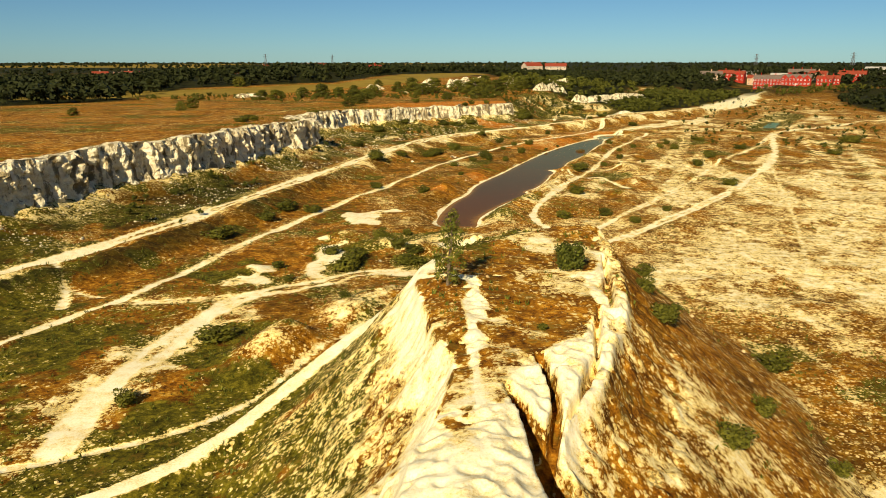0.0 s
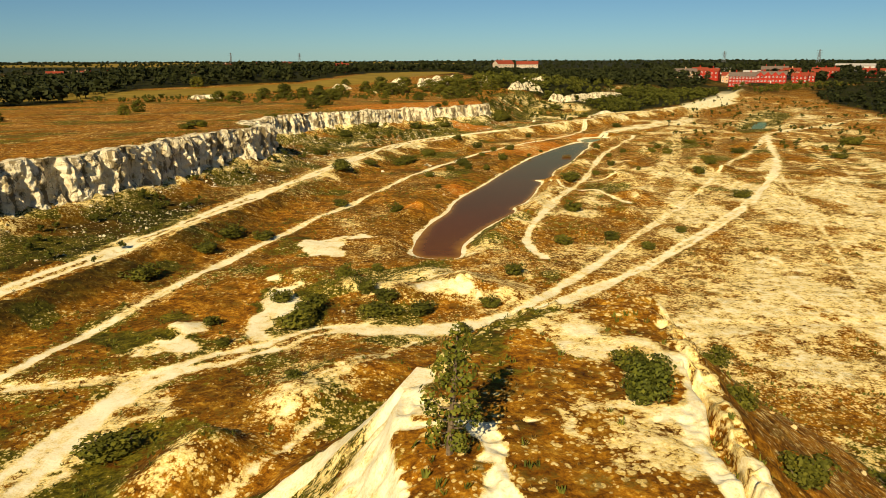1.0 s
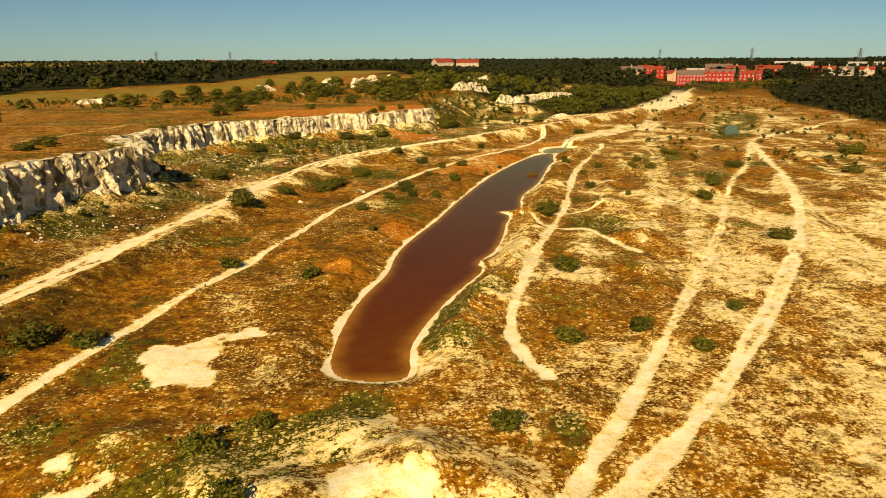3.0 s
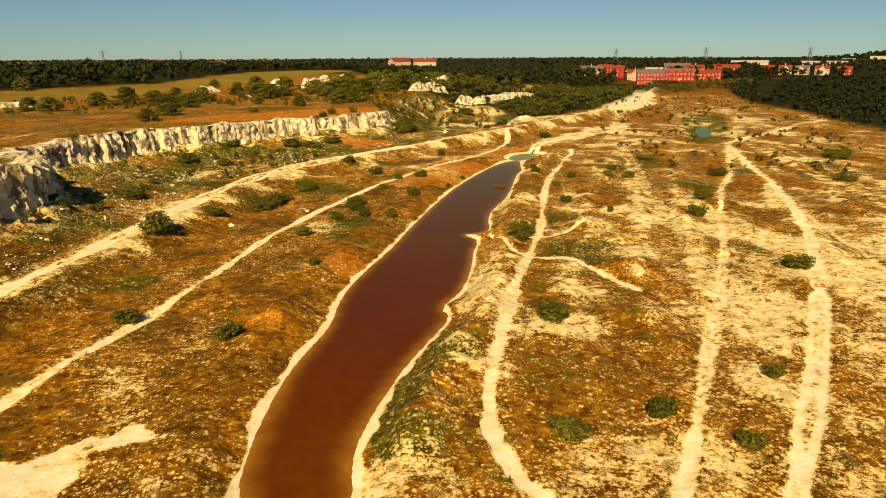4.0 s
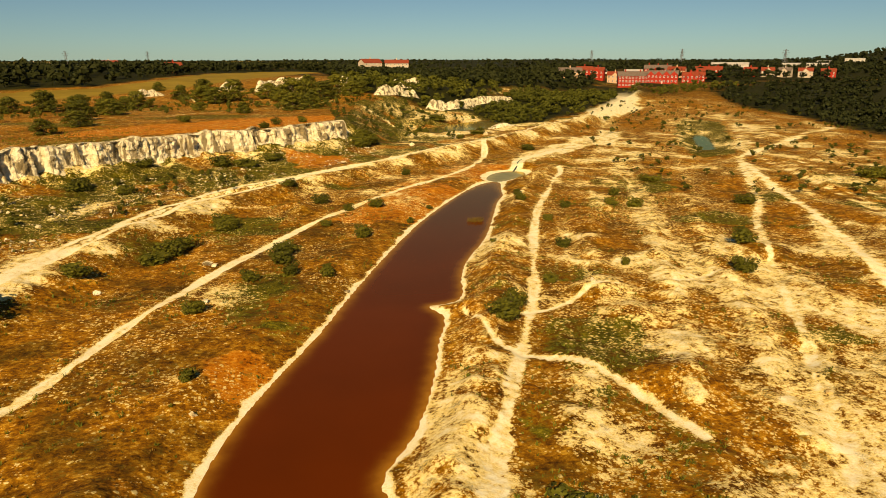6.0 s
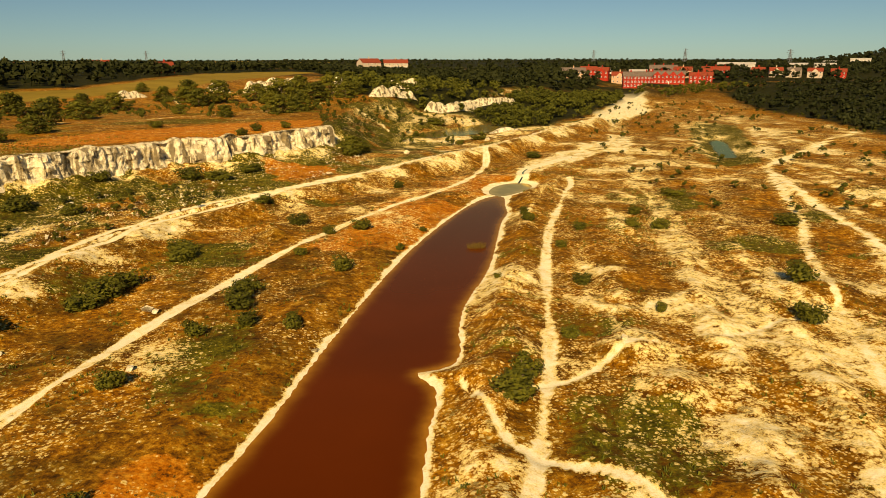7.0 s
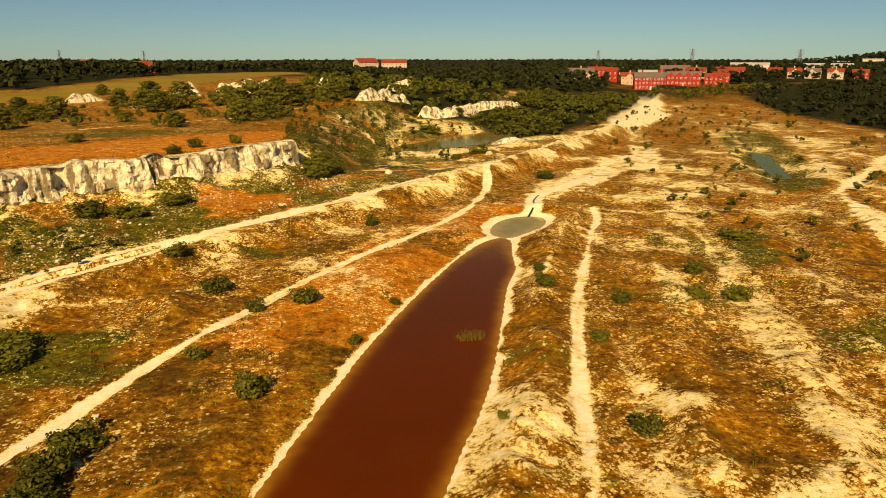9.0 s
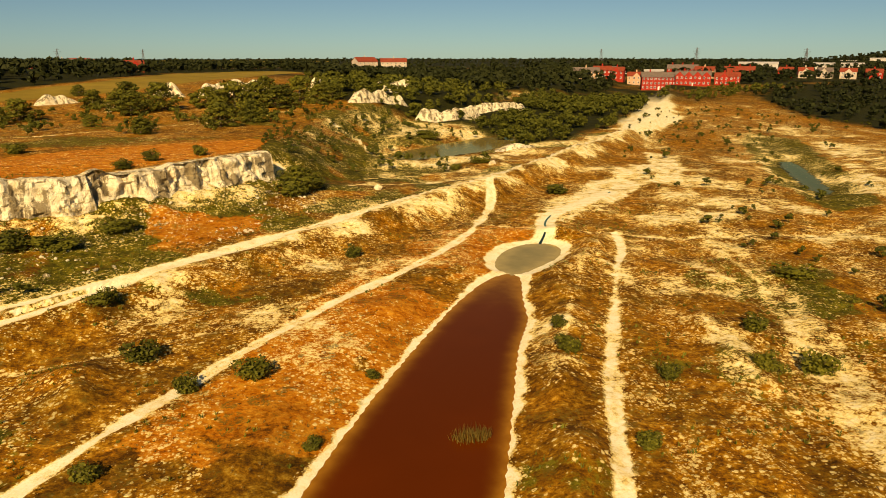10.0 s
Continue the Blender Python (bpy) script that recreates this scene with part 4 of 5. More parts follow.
        rings.append([bm.verts.new(p + q @ Vector((radii[i] * math.cos(a), radii[i] * math.sin(a), 0))) for a in (2 * math.pi * k / sides for k in range(sides))])
    for r0, r1 in zip(rings, rings[1:]):
        for k in range(sides):
            bm.faces.new((r0[k], r0[(k + 1) % sides], r1[(k + 1) % sides], r1[k]))
    bm.faces.new(rings[-1])


# ---- ground ----
def spaced(first, last, step, low_end, high_end, growth, most):
    """Even steps from first to last, then ever longer ones to the ends."""
    mid = list(np.arange(first, last, step))
    up, s = [mid[-1]], step
    while up[-1] < high_end:
        s = min(s * growth, max(most, (up[-1] - last) * 0.06))
        up.append(up[-1] + s)
    down, s = [mid[0]], step
    while down[-1] > low_end:
        s = min(s * growth, max(most, (first - down[-1]) * 0.06))
        down.append(down[-1] - s)
    return np.array(down[:0:-1] + mid + up[1:])


def halved(at, low, high):
    """The same steps, with one more between each two from low to high."""
    mids = (at[:-1] + at[1:]) / 2
    return np.sort(np.concatenate([at, mids[(mids > low) & (mids < high)]]))


GX = halved(halved(spaced(-44.0, 70.0, 0.46, -5200, 5200, 1.03, 2.4), -6, 15), -3, 12.5)
GY = halved(halved(spaced(17.0, 256.0, 0.48, -900, 5600, 1.03, 2.6), 19, 60), 19.5, 44)
gx, gy = np.meshgrid(GX, GY)
gz, g_chalk, g_green, g_rust, g_field, g_wild_dim = terrain(gx, gy)
ground_me = grid_mesh("ground", np.stack([gx, gy, gz], -1).reshape(-1, 3), len(GY), len(GX), GROUND)
for key, values in (("chalk", g_chalk), ("green", g_green), ("rust", g_rust), ("field", g_field), ("wild_dim", g_wild_dim)):
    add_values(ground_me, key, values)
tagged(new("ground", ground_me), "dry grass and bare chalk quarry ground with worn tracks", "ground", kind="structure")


def ground_z(x, y):
    """Height of the ground sheet at places, between its corners."""
    x, y = np.asarray(x, float), np.asarray(y, float)
    i, j = np.clip(np.searchsorted(GX, x) - 1, 0, len(GX) - 2), np.clip(np.searchsorted(GY, y) - 1, 0, len(GY) - 2)
    u, v = (x - GX[i]) / (GX[i + 1] - GX[i]), (y - GY[j]) / (GY[j + 1] - GY[j])
    return (gz[j, i] * (1 - u) + gz[j, i + 1] * u) * (1 - v) + (gz[j + 1, i] * (1 - u) + gz[j + 1, i + 1] * u) * v


def height(x, y):
    return float(ground_z(x, y))


def even(line, step):
    p = np.asarray(line, float)[:, :2]
    run = np.concatenate([[0], np.cumsum(np.hypot(*np.diff(p, axis=0).T))])
    s = np.arange(0, run[-1], step)
    return np.stack([np.interp(s, run, p[:, 0]), np.interp(s, run, p[:, 1])], 1), s


def rock_face(name, line, step, rows, depth, lean, foot_out, rim, material, back_by=1.0, cap=((0.9, 0.06), (2.2, 0.05), (3.4, 0.03), (4.4, -0.5))):
    """A broken rock wall along a plan line that faces to the right of its run, with a cap that reaches back on to the turf."""
    p, s = even(line, step)
    t = np.gradient(p, axis=0)
    for _ in range(6):
        t = (np.roll(t, 1, 0) + t + np.roll(t, -1, 0)) / 3
    t = t / np.linalg.norm(t, axis=1)[:, None]
    out = np.stack([t[:, 1], -t[:, 0]], 1)
    inner = p - out * 3.4 * back_by
    top = terrain(inner[:, 0], inner[:, 1])[0] + rim * (fnoise(s, s * 0, 3.5, 3, 1.0) - 0.35)
    foot_at = p + out * foot_out
    foot = np.minimum(terrain(foot_at[:, 0], foot_at[:, 1])[0] - 0.5, top - 0.3)
    fade = smooth(s, 0, 6) * (1 - smooth(s, s[-1] - 3, s[-1]))
    layers = []
    sharp = 1 - 0.3 * smooth(p[:, 1], 185, 220)
    for j in range(rows + 1):
        u = j / rows
        z = foot + (top - foot) * u
        zz = z * 0.22
        flute = np.abs(2 * fnoise(s + 1.5 * zz, zz, 5.5, 2, 2.0) - 1) ** 0.8
        crack = np.abs(2 * fnoise(s, zz * 1.5, 1.9, 3, 5.0) - 1)
        lump = fnoise(s * 1.0, z * 1.0, 1.3, 3, 8.0) - 0.5
        block = _LATTICE[np.floor(s / 0.9 + 0.6 * np.floor(z / 0.75)).astype(int) & 255, np.floor(z / 0.75).astype(int) & 255] - 0.5
        cleft = smooth(fnoise(s + 0.6 * zz, zz * 0.35, 2.9, 2, 11.0), 0.6, 0.72) * smooth(u, 0.05, 0.3)
        push = depth * sharp * ((flute - 0.3) * 1.3 + (crack - 0.3) * 1.0 + lump * 1.0 + block * 0.5) - 1.1 * cleft
        push = push * (0.35 + 0.65 * fade) + lean * (1 - u) ** 1.6 - 0.35 * depth * max(0, (u - 0.85) / 0.15) ** 2
        q = p + out * push[:, None]
        layers.append(np.column_stack([q, z + 0.25 * lump * (0 < j < rows)]))
    crown = layers[-1]
    for back, sink in cap:
        q = p - out * back * back_by
        h = top if back < 2.5 else terrain(q[:, 0], q[:, 1])[0]
        layers.append(np.column_stack([q, h + sink + (0.25 * (fnoise(s, s * 0 + back, 1.2, 2, 3.0) - 0.5) if back < 3 else 0)]))
    verts = np.stack(layers, 0).reshape(-1, 3)
    return grid_mesh(name, verts, len(layers), len(s), material, False)


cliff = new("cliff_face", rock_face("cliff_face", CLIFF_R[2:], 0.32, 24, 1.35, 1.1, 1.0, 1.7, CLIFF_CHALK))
tagged(cliff, "weathered white chalk cliff with dark vertical clefts along the quarry", "cliff", kind="structure")


def water_sheet(name, outline, z, step, material, label):
    lo, hi = outline.min(0) - 1.2, outline.max(0) + 1.2
    ax, ay = np.arange(lo[0], hi[0], step), np.arange(lo[1], hi[1], step)
    wx, wy = np.meshgrid(ax, ay)
    d = into(wx, wy, outline, 30)
    keep = d > -0.9
    nx = len(ax)
    i = np.arange((len(ay) - 1) * (nx - 1))
    a = i // (nx - 1) * nx + i % (nx - 1)
    f = np.stack([a, a + 1, a + nx + 1, a + nx], 1)
    f = f[keep.ravel()[f].all(1)]
    used, inv = np.unique(f, return_inverse=True)
    verts = np.column_stack([wx.ravel(), wy.ravel(), np.full(wx.size, z)])[used]
    me = raw_mesh(name, verts, inv.reshape(-1, 4), material, True)
    add_values(me, "shore", np.clip(d.ravel()[used] / 1.7, 0, 1) * (0.5 + 0.5 * smooth(wy.ravel()[used], 112, 150)) * (1 - 0.75 * smooth(wy.ravel()[used], 226, 241)))
    return tagged(new(name, me), label, "pond", kind="structure")


water_sheet("water", POND_R, WATER_Z, 0.6, POND_WATER, "still red-brown silty water of a long quarry pond")
water_sheet("water_shallow", POOL_R, WATER_Z + 0.02, 0.6, GREY_WATER, "shallow grey-green pool at the pond's far end")
water_sheet("water_upper", UPPER_R, -1.4, 1.2, UPPER_WATER, "olive-grey pool below the chalk banks")
water_sheet("water_marsh", MARSH_R, -3.0, 1.2, MARSH_WATER, "narrow dull green pool among reeds")


def stream_strip():
    p, s = even(STREAM_R, 0.5)
    t = np.gradient(p, axis=0)
    t /= np.linalg.norm(t, axis=1)[:, None]
    out = np.stack([t[:, 1], -t[:, 0]], 1)
    w = (0.08 + 0.14 * fnoise(s, s * 0, 4, 2, 2.0))[:, None]
    z = terrain(p[:, 0], p[:, 1])[0] + 0.05
    z = np.minimum.accumulate(z[::-1])[::-1] + 0.04
    rows_ = [np.column_stack([p + out * w * k, z]) for k in (-1, 1)]
    me = grid_mesh("stream", np.stack(rows_, 0).reshape(-1, 3), 2, len(s), MARSH_WATER)
    add_values(me, "shore", np.ones(2 * len(s)))
    return tagged(new("stream", me), "thin dark stream winding over white silt", "stream", kind="structure")


stream_strip()


# ---- plants ----
def leaf_quads(centres, out, size, rng, flat=0.78):
    """Small leaf blades, each a quad turned partly outwards."""
    n = len(centres)
    nor = out * flat + rng.normal(size=(n, 3)) * (1 - flat)
    nor /= np.linalg.norm(nor, axis=1)[:, None] + 1e-9
    ref = rng.normal(size=(n, 3))
    u = np.cross(nor, ref)
    u /= np.linalg.norm(u, axis=1)[:, None] + 1e-9
    v = np.cross(nor, u)
    s = size * rng.uniform(0.6, 1.35, (n, 1))
    quad = np.stack([centres - u * s, centres - v * s * 0.7, centres + u * s, centres + v * s * 0.7], 1)
    return quad.reshape(-1, 3), np.arange(n * 4).reshape(-1, 4)


def crown(rng, lumps, leaves, size):
    """Leaves over the skins of several lumps (x, y, z, rx, rz)."""
    cs, outs = [], []
    for x, y, z, rx, rz in lumps:
        d = rng.normal(size=(leaves, 3))
        d /= np.linalg.norm(d, axis=1)[:, None]
        r = rng.uniform(0.45, 1.08, (leaves, 1)) ** 0.6
        c = d * r * (rx, rx, rz) + (x, y, z)
        cs.append(c), outs.append(d)
    cs, outs = np.vstack(cs), np.vstack(outs)
    keep = cs[:, 2] > 0.02
    return leaf_quads(cs[keep], outs[keep], size, rng)


def shrub(kind, seed, height_m, width, lumps_n, leaves, size, material, label, group):
    """A many-stemmed shrub: branches and foliage."""
    rng = np.random.RandomState(seed)
    root = new(kind)
    tips = []
    for i in range(lumps_n):
        a, r = rng.uniform(0, 6.28), width * 0.34 * math.sqrt(rng.rand())
        h = height_m * rng.uniform(0.35, 0.78)
        tips.append((r * math.cos(a), r * math.sin(a), h, width * rng.uniform(0.16, 0.27), height_m * rng.uniform(0.17, 0.28)))
    bm = bmesh.new()
    for x, y, z, _, _ in tips:
        tube(bm, [(0.1 * x, 0.1 * y, -0.15), (0.45 * x, 0.45 * y, z * 0.5), (x, y, z)], [0.05 * height_m / 2, 0.03 * height_m / 2, 0.012], 5)
    part("branches", bm_mesh("branches", bm, BARK), root)
    v, f = crown(rng, tips + [(x * 0.6, y * 0.6, z * 0.45, w * 1.15, h * 1.1) for x, y, z, w, h in tips], leaves, size)
    part("foliage", raw_mesh("foliage", v, f, material), root)
    return tagged(root, label, "bush" if "bush" in kind else "tree", group)


def tree(kind, seed, height_m, width, lumps_n, leaves, size, material, label, group, crown_from=0.25):
    """A tapered trunk with limbs and a loose, uneven crown."""
    rng = np.random.RandomState(seed)
    root = new(kind)
    bend = rng.uniform(-0.06, 0.06, 2) * height_m
    trunk = [(0, 0, -0.2), (bend[0] * 0.3, bend[1] * 0.3, height_m * 0.3), (bend[0] * 0.8, bend[1] * 0.8, height_m * 0.65), (bend[0], bend[1], height_m * 0.93)]
    r0 = 0.022 * height_m
    bm = bmesh.new()
    tube(bm, trunk, [r0 * 1.25, r0, r0 * 0.6, r0 * 0.15], 8)
    part("trunk", bm_mesh("trunk", bm, BARK), root)
    bm = bmesh.new()
    lumps = []
    for i in range(lumps_n):
        u = crown_from + (1 - crown_from) * (i + rng.rand()) / lumps_n
        a = i * 2.4 + rng.uniform(-0.5, 0.5)
        spread = width * 0.5 * math.sin(math.pi * min(1, 0.22 + 0.72 * u)) * rng.uniform(0.35, 0.8)
        z = height_m * u * 0.92
        base = Vector((bend[0] * u, bend[1] * u, z - 0.5 * spread))
        tip = Vector((bend[0] * u + spread * math.cos(a), bend[1] * u + spread * math.sin(a), z))
        tube(bm, [base, (base + tip) / 2 + Vector((0, 0, -0.04 * height_m)), tip], [r0 * 0.4, r0 * 0.25, r0 * 0.1], 5)
        k = rng.uniform(0.75, 1.2)
        lumps.append((tip.x, tip.y, tip.z, width * 0.2 * k, height_m * 0.1 * k))
    part("limbs", bm_mesh("limbs", bm, BARK), root)
    v, f = crown(rng, lumps, leaves, size)
    part("crown", raw_mesh("crown", v, f, material), root)
    return tagged(root, label, "tree", group)


def placed(x, y, scale=1.0, turn=0.0, sink=0.0, squash=1.0):
    m = pose(x, y, height(x, y) - sink, 0, 0, turn)
    return m @ Matrix.Diagonal((scale, scale, scale * squash, 1))


def far_woods(name, label, xs, ys, heights, seed, leaves=34, size=0.075, material=LEAF_WOOD):
    """A wood of many crowns and stems seen from far off."""
    rng = np.random.RandomState(seed)
    protos = []
    for k in range(5):
        lumps = [(rng.uniform(-0.22, 0.22), rng.uniform(-0.22, 0.22), rng.uniform(0.3, 0.82), rng.uniform(0.16, 0.27), rng.uniform(0.12, 0.2)) for _ in range(6)]
        v, f = crown(rng, lumps, leaves, size)
        s = np.array([(-0.02, 0, -0.05), (0.02, 0, -0.05), (0.012, 0, 0.6), (-0.012, 0, 0.6), (0, -0.02, -0.05), (0, 0.02, -0.05), (0, 0.012, 0.6), (0, -0.012, 0.6)])
        f = np.vstack([f, np.array([(0, 1, 2, 3), (4, 5, 6, 7)]) + len(v)])
        protos.append((np.vstack([v, s]), f))
    zs = ground_z(xs, ys)
    vs, fs, base = [], [], 0
    for i in range(len(xs)):
        v, f = protos[rng.randint(5)]
        a, h = rng.uniform(0, 6.28), heights[i]
        wide = h * rng.uniform(0.85, 1.5)
        c, s = math.cos(a), math.sin(a)
        vs.append(np.column_stack([(v[:, 0] * c - v[:, 1] * s) * wide + xs[i], (v[:, 0] * s + v[:, 1] * c) * wide + ys[i], v[:, 2] * h + zs[i]]))
        fs.append(f + base)
        base += len(v)
    return tagged(new(name, raw_mesh(name, np.vstack(vs), np.vstack(fs), material)), label, "trees", kind="stuff")


def strewn(seed, count, poly, gaps=0.0, size=30.0):
    """Random places in an outline, thinned in clumps."""
    rng = np.random.RandomState(seed)
    p = np.asarray(poly, float)
    xs, ys = rng.uniform(p[:, 0].min(), p[:, 0].max(), count * 4), rng.uniform(p[:, 1].min(), p[:, 1].max(), count * 4)
    ok = inside(xs, ys, p)
    if gaps:
        ok &= fnoise(xs, ys, size, 3, seed) > gaps
    return xs[ok][:count], ys[ok][:count], rng


for seed, name, label, count, poly, gaps, lo, hi in (
        (11, "scrub_wood", "green scrub and young trees beside the white track", 430, [(90, 350), (104, 352), (140, 392), (196, 478), (222, 540), (190, 560), (120, 470), (85, 420)], 0.42, 2.0, 5.2),
        (12, "ridge_wood", "dark belt of trees behind the field", 2400, RIDGE, 0.2, 5, 8.6),
        (13, "west_wood", "dark wood beyond the plateau", 900, [(-330, 240), (-165, 255), (-132, 300), (-150, 420), (-230, 520), (-420, 480), (-420, 300)], 0.2, 4.5, 8),
        (14, "east_wood", "dark wood east of the quarry", 1300, [(222, 345), (330, 330), (620, 420), (720, 640), (430, 600), (330, 560), (285, 525), (245, 440)], 0.12, 2.5, 5.5),
        (19, "east_scrub", "low dark scrub on the slope east of the tracks", 420, EAST_SCRUB, 0.3, 1.5, 3.6),
        (16, "town_trees", "dark garden trees among the houses", 420, [(330, 600), (420, 625), (720, 660), (760, 860), (420, 900), (310, 760), (330, 690)], 0.3, 5, 9.5),
        (18, "front_trees", "green trees in front of the red-brick houses", 70, [(214, 520), (228, 535), (285, 560), (335, 580), (345, 555), (270, 515), (232, 490)], 0.3, 2.5, 5.0),
        (15, "bank_scrub", "scrub on the broken banks behind the plateau", 260, [(48, 400), (85, 395), (120, 470), (150, 530), (60, 560), (38, 470)], 0.35, 2.2, 6)):
    xs, ys, rng = strewn(seed, count, poly, gaps)
    near_scrub = name in ("scrub_wood", "bank_scrub", "front_trees")
    far_woods(name, label, xs, ys, rng.uniform(lo, hi, len(xs)) * (0.8 + 0.4 * fnoise(xs, ys, 60, 2, 3.0)), seed, 26 if near_scrub else 9, 0.085 if near_scrub else 0.15, LEAF_SCRUB if near_scrub else LEAF_WOOD)


for seed, name, label, count, poly, lo, hi in (
        (61, "low_scrub", "scattered low scrub between the tracks", 300, [(80, 215), (120, 200), (235, 350), (235, 470), (190, 455), (140, 385), (95, 300)], 0.6, 1.9),
        (62, "plateau_scrub", "scattered low scrub on the rough plateau", 330, [(-135, 300), (-60, 285), (-20, 320), (25, 320), (48, 392), (20, 425), (-50, 395), (-120, 330)], 0.7, 2.6),
        (63, "talus_scrub", "green scrub on the rubble below the cliff", 240, [(-53, 100), (-38, 100), (-32, 165), (-15, 205), (18, 250), (22, 264), (0, 252), (-30, 215), (-40, 150)], 0.5, 1.5),
        (65, "slope_scrub", "olive scrub on the slope past the cliff's end", 110, [(24, 284), (34, 284), (44, 330), (54, 380), (40, 390), (27, 330)], 0.5, 1.5),
        (64, "basin_scrub", "scrub on the broken ground round the pool", 200, [(40, 300), (60, 300), (110, 365), (125, 420), (70, 420), (50, 385)], 0.6, 2.4)):
    xs, ys, rng = strewn(seed, count, poly, 0.42, 14)
    dry = into(xs, ys, UPPER_R, 30) < -1
    dry &= into(xs, ys, MARSH_R, 30) < -1
    xs, ys = xs[dry], ys[dry]
    far_woods(name, label, xs, ys, rng.uniform(lo, hi, len(xs)), seed, leaves=20, size=0.1, material=LEAF_SCRUB)
xs, ys, rng = strewn(17, 760, [(290, 800), (420, 905), (800, 900), (1250, 1150), (1350, 1500), (600, 1500), (330, 1100)], 0.2, 90)
far_woods("hill_wood", "dark woods on the hillside behind the houses", xs, ys, rng.uniform(7, 13, len(xs)), 17, leaves=6, size=0.2)


def horizon_belts():
    """Hedgerows and copses out to the skyline."""
    rng = np.random.RandomState(21)
    xs, ys = [], []
    for k in range(34):
        dist = 900 + 105 * k
        n = 40
        a0 = rng.uniform(-0.75, 0.75)
        span = rng.uniform(0.12, 0.35)
        a = a0 + span * rng.uniform(-1, 1, n)
        d = dist + 60 * np.sin(a * 9 + k) + rng.uniform(-25, 25, n)
        xs.append(d * np.sin(a) + 40), ys.append(d * np.cos(a))
    for k in range(7):
        a = np.linspace(-0.8, 0.85, 230) + rng.uniform(-0.004, 0.004, 230)
        d = 1100 + 480 * k + 90 * np.sin(a * 7 + k * 2.1) + rng.uniform(-40, 40, 230)
        ok = fnoise(a * 40, a * 0 + k, 3, 2, k) > 0.36
        xs.append((d * np.sin(a) + 40)[ok]), ys.append((d * np.cos(a))[ok])
    xs, ys = np.concatenate(xs), np.concatenate(ys)
    far_woods("skyline_trees", "hedgerows and copses on the skyline", xs, ys, rng.uniform(4.0, 9.0, len(xs)) * (1 + np.hypot(xs, ys) / 9000), 22, leaves=5, size=0.22)


horizon_belts()


# ---- houses ----
def hipped_or_gabled(bm, w, d, h, rise, over=0.4):
    """Two roof slopes with an overhang, 0.2 m thick."""
    y, x = d / 2 + over, w / 2 + over
    drop = rise * over / (d / 2)
    for s in (-1, 1):
        a = [(-x, s * y, h - drop), (x, s * y, h - drop), (x, 0, h + rise), (-x, 0, h + rise)]
        lo = [bm.verts.new(p) for p in a]
        hi = [bm.verts.new((p[0], p[1], p[2] + 0.22)) for p in a]
        faces = [lo, hi[::-1]] + [[lo[i], lo[(i + 1) % 4], hi[(i + 1) % 4], hi[i]] for i in range(4)]
        for f in faces:
            bm.faces.new(f)


def wall_body(bm, w, d, h, rise):
    """Four walls with gable ends."""
    pts = [(-w / 2, -d / 2), (w / 2, -d / 2), (w / 2, d / 2), (-w / 2, d / 2)]
    lo, hi = [bm.verts.new((*p, -1.5)) for p in pts], [bm.verts.new((*p, h)) for p in pts]
    for i in range(4):
        bm.faces.new((lo[i], lo[(i + 1) % 4], hi[(i + 1) % 4], hi[i]))
    for a, b, x in ((hi[1], hi[2], w / 2), (hi[3], hi[0], -w / 2)):
        bm.faces.new((a, b, bm.verts.new((x, 0, h + rise))))


def window_meshes():
    bm = bmesh.new()
    for x0, x1, z0, z1 in ((-0.6, -0.48, -0.7, 0.7), (0.48, 0.6, -0.7, 0.7), (-0.48, 0.48, 0.58, 0.7), (-0.48, 0.48, -0.7, -0.58), (-0.05, 0.05, -0.58, 0.58)):
        box(bm, x0, x1, -0.1, 0.04, z0, z1)
    frame_me = bm_mesh("window", bm, FRAME_WHITE)
    bm = bmesh.new()
    box(bm, -0.48, 0.48, -0.02, 0.02, -0.58, 0.58)
    return frame_me, bm_mesh("pane", bm, GLASS)


WINDOW_ME, PANE_ME = window_meshes()


def house(x, y, face, w, d, h, wall, roof, label, cols=0, storeys=2, base=None, chimneys=1, gables=0, category="house", group=""):
    """A house whose front looks towards the quarry: wall, roof, windows, door, chimneys."""
    z = height(x, y) if base is None else base
    root = new("house" if category == "house" else "warehouse")
    root.matrix_world = pose(x, y, z, 0, 0, face)
    rise = d * (0.3 if category == "house" else 0.1)
    bm = bmesh.new()
    wall_body(bm, w, d, h, rise)
    for g in range(gables):
        gx0 = -w / 2 + w * (g + 0.5) / gables
        box(bm, gx0 - 2.4, gx0 + 2.4, -d / 2 - 1.0, -d / 2 + 0.5, -1.5, h)
        v = [bm.verts.new(p) for p in ((gx0 - 2.4, -d / 2 - 1.0, h), (gx0 + 2.4, -d / 2 - 1.0, h), (gx0, -d / 2 - 1.0, h + 2.3))]
        bm.faces.new(v)
    part("wall", bm_mesh("wall", bm, wall), root)
    bm = bmesh.new()
    hipped_or_gabled(bm, w, d, h, rise)
    roof_ob = part("roof", bm_mesh("roof", bm, roof), root)
    for k in range(chimneys):
        bm = bmesh.new()
        cx = -w / 2 + w * (k + 0.5) / chimneys
        box(bm, cx - 0.45, cx + 0.45, -0.45, 0.45, h + rise - 0.5, h + rise + 1.5)
        box(bm, cx - 0.2, cx + 0.2, -0.2, 0.2, h + rise + 1.5, h + rise + 1.9)
        part("chimney", bm_mesh("chimney", bm, wall), roof_ob)
    for s in range(storeys):
        for c in range(cols):
            wx, wz = -w / 2 + w * (c + 0.5) / cols, h * (s + 0.55) / storeys
            out = 1.0 if gables and min(abs(wx + w / 2 - w * (g + 0.5) / gables) for g in range(gables)) < 2.4 else 0.0
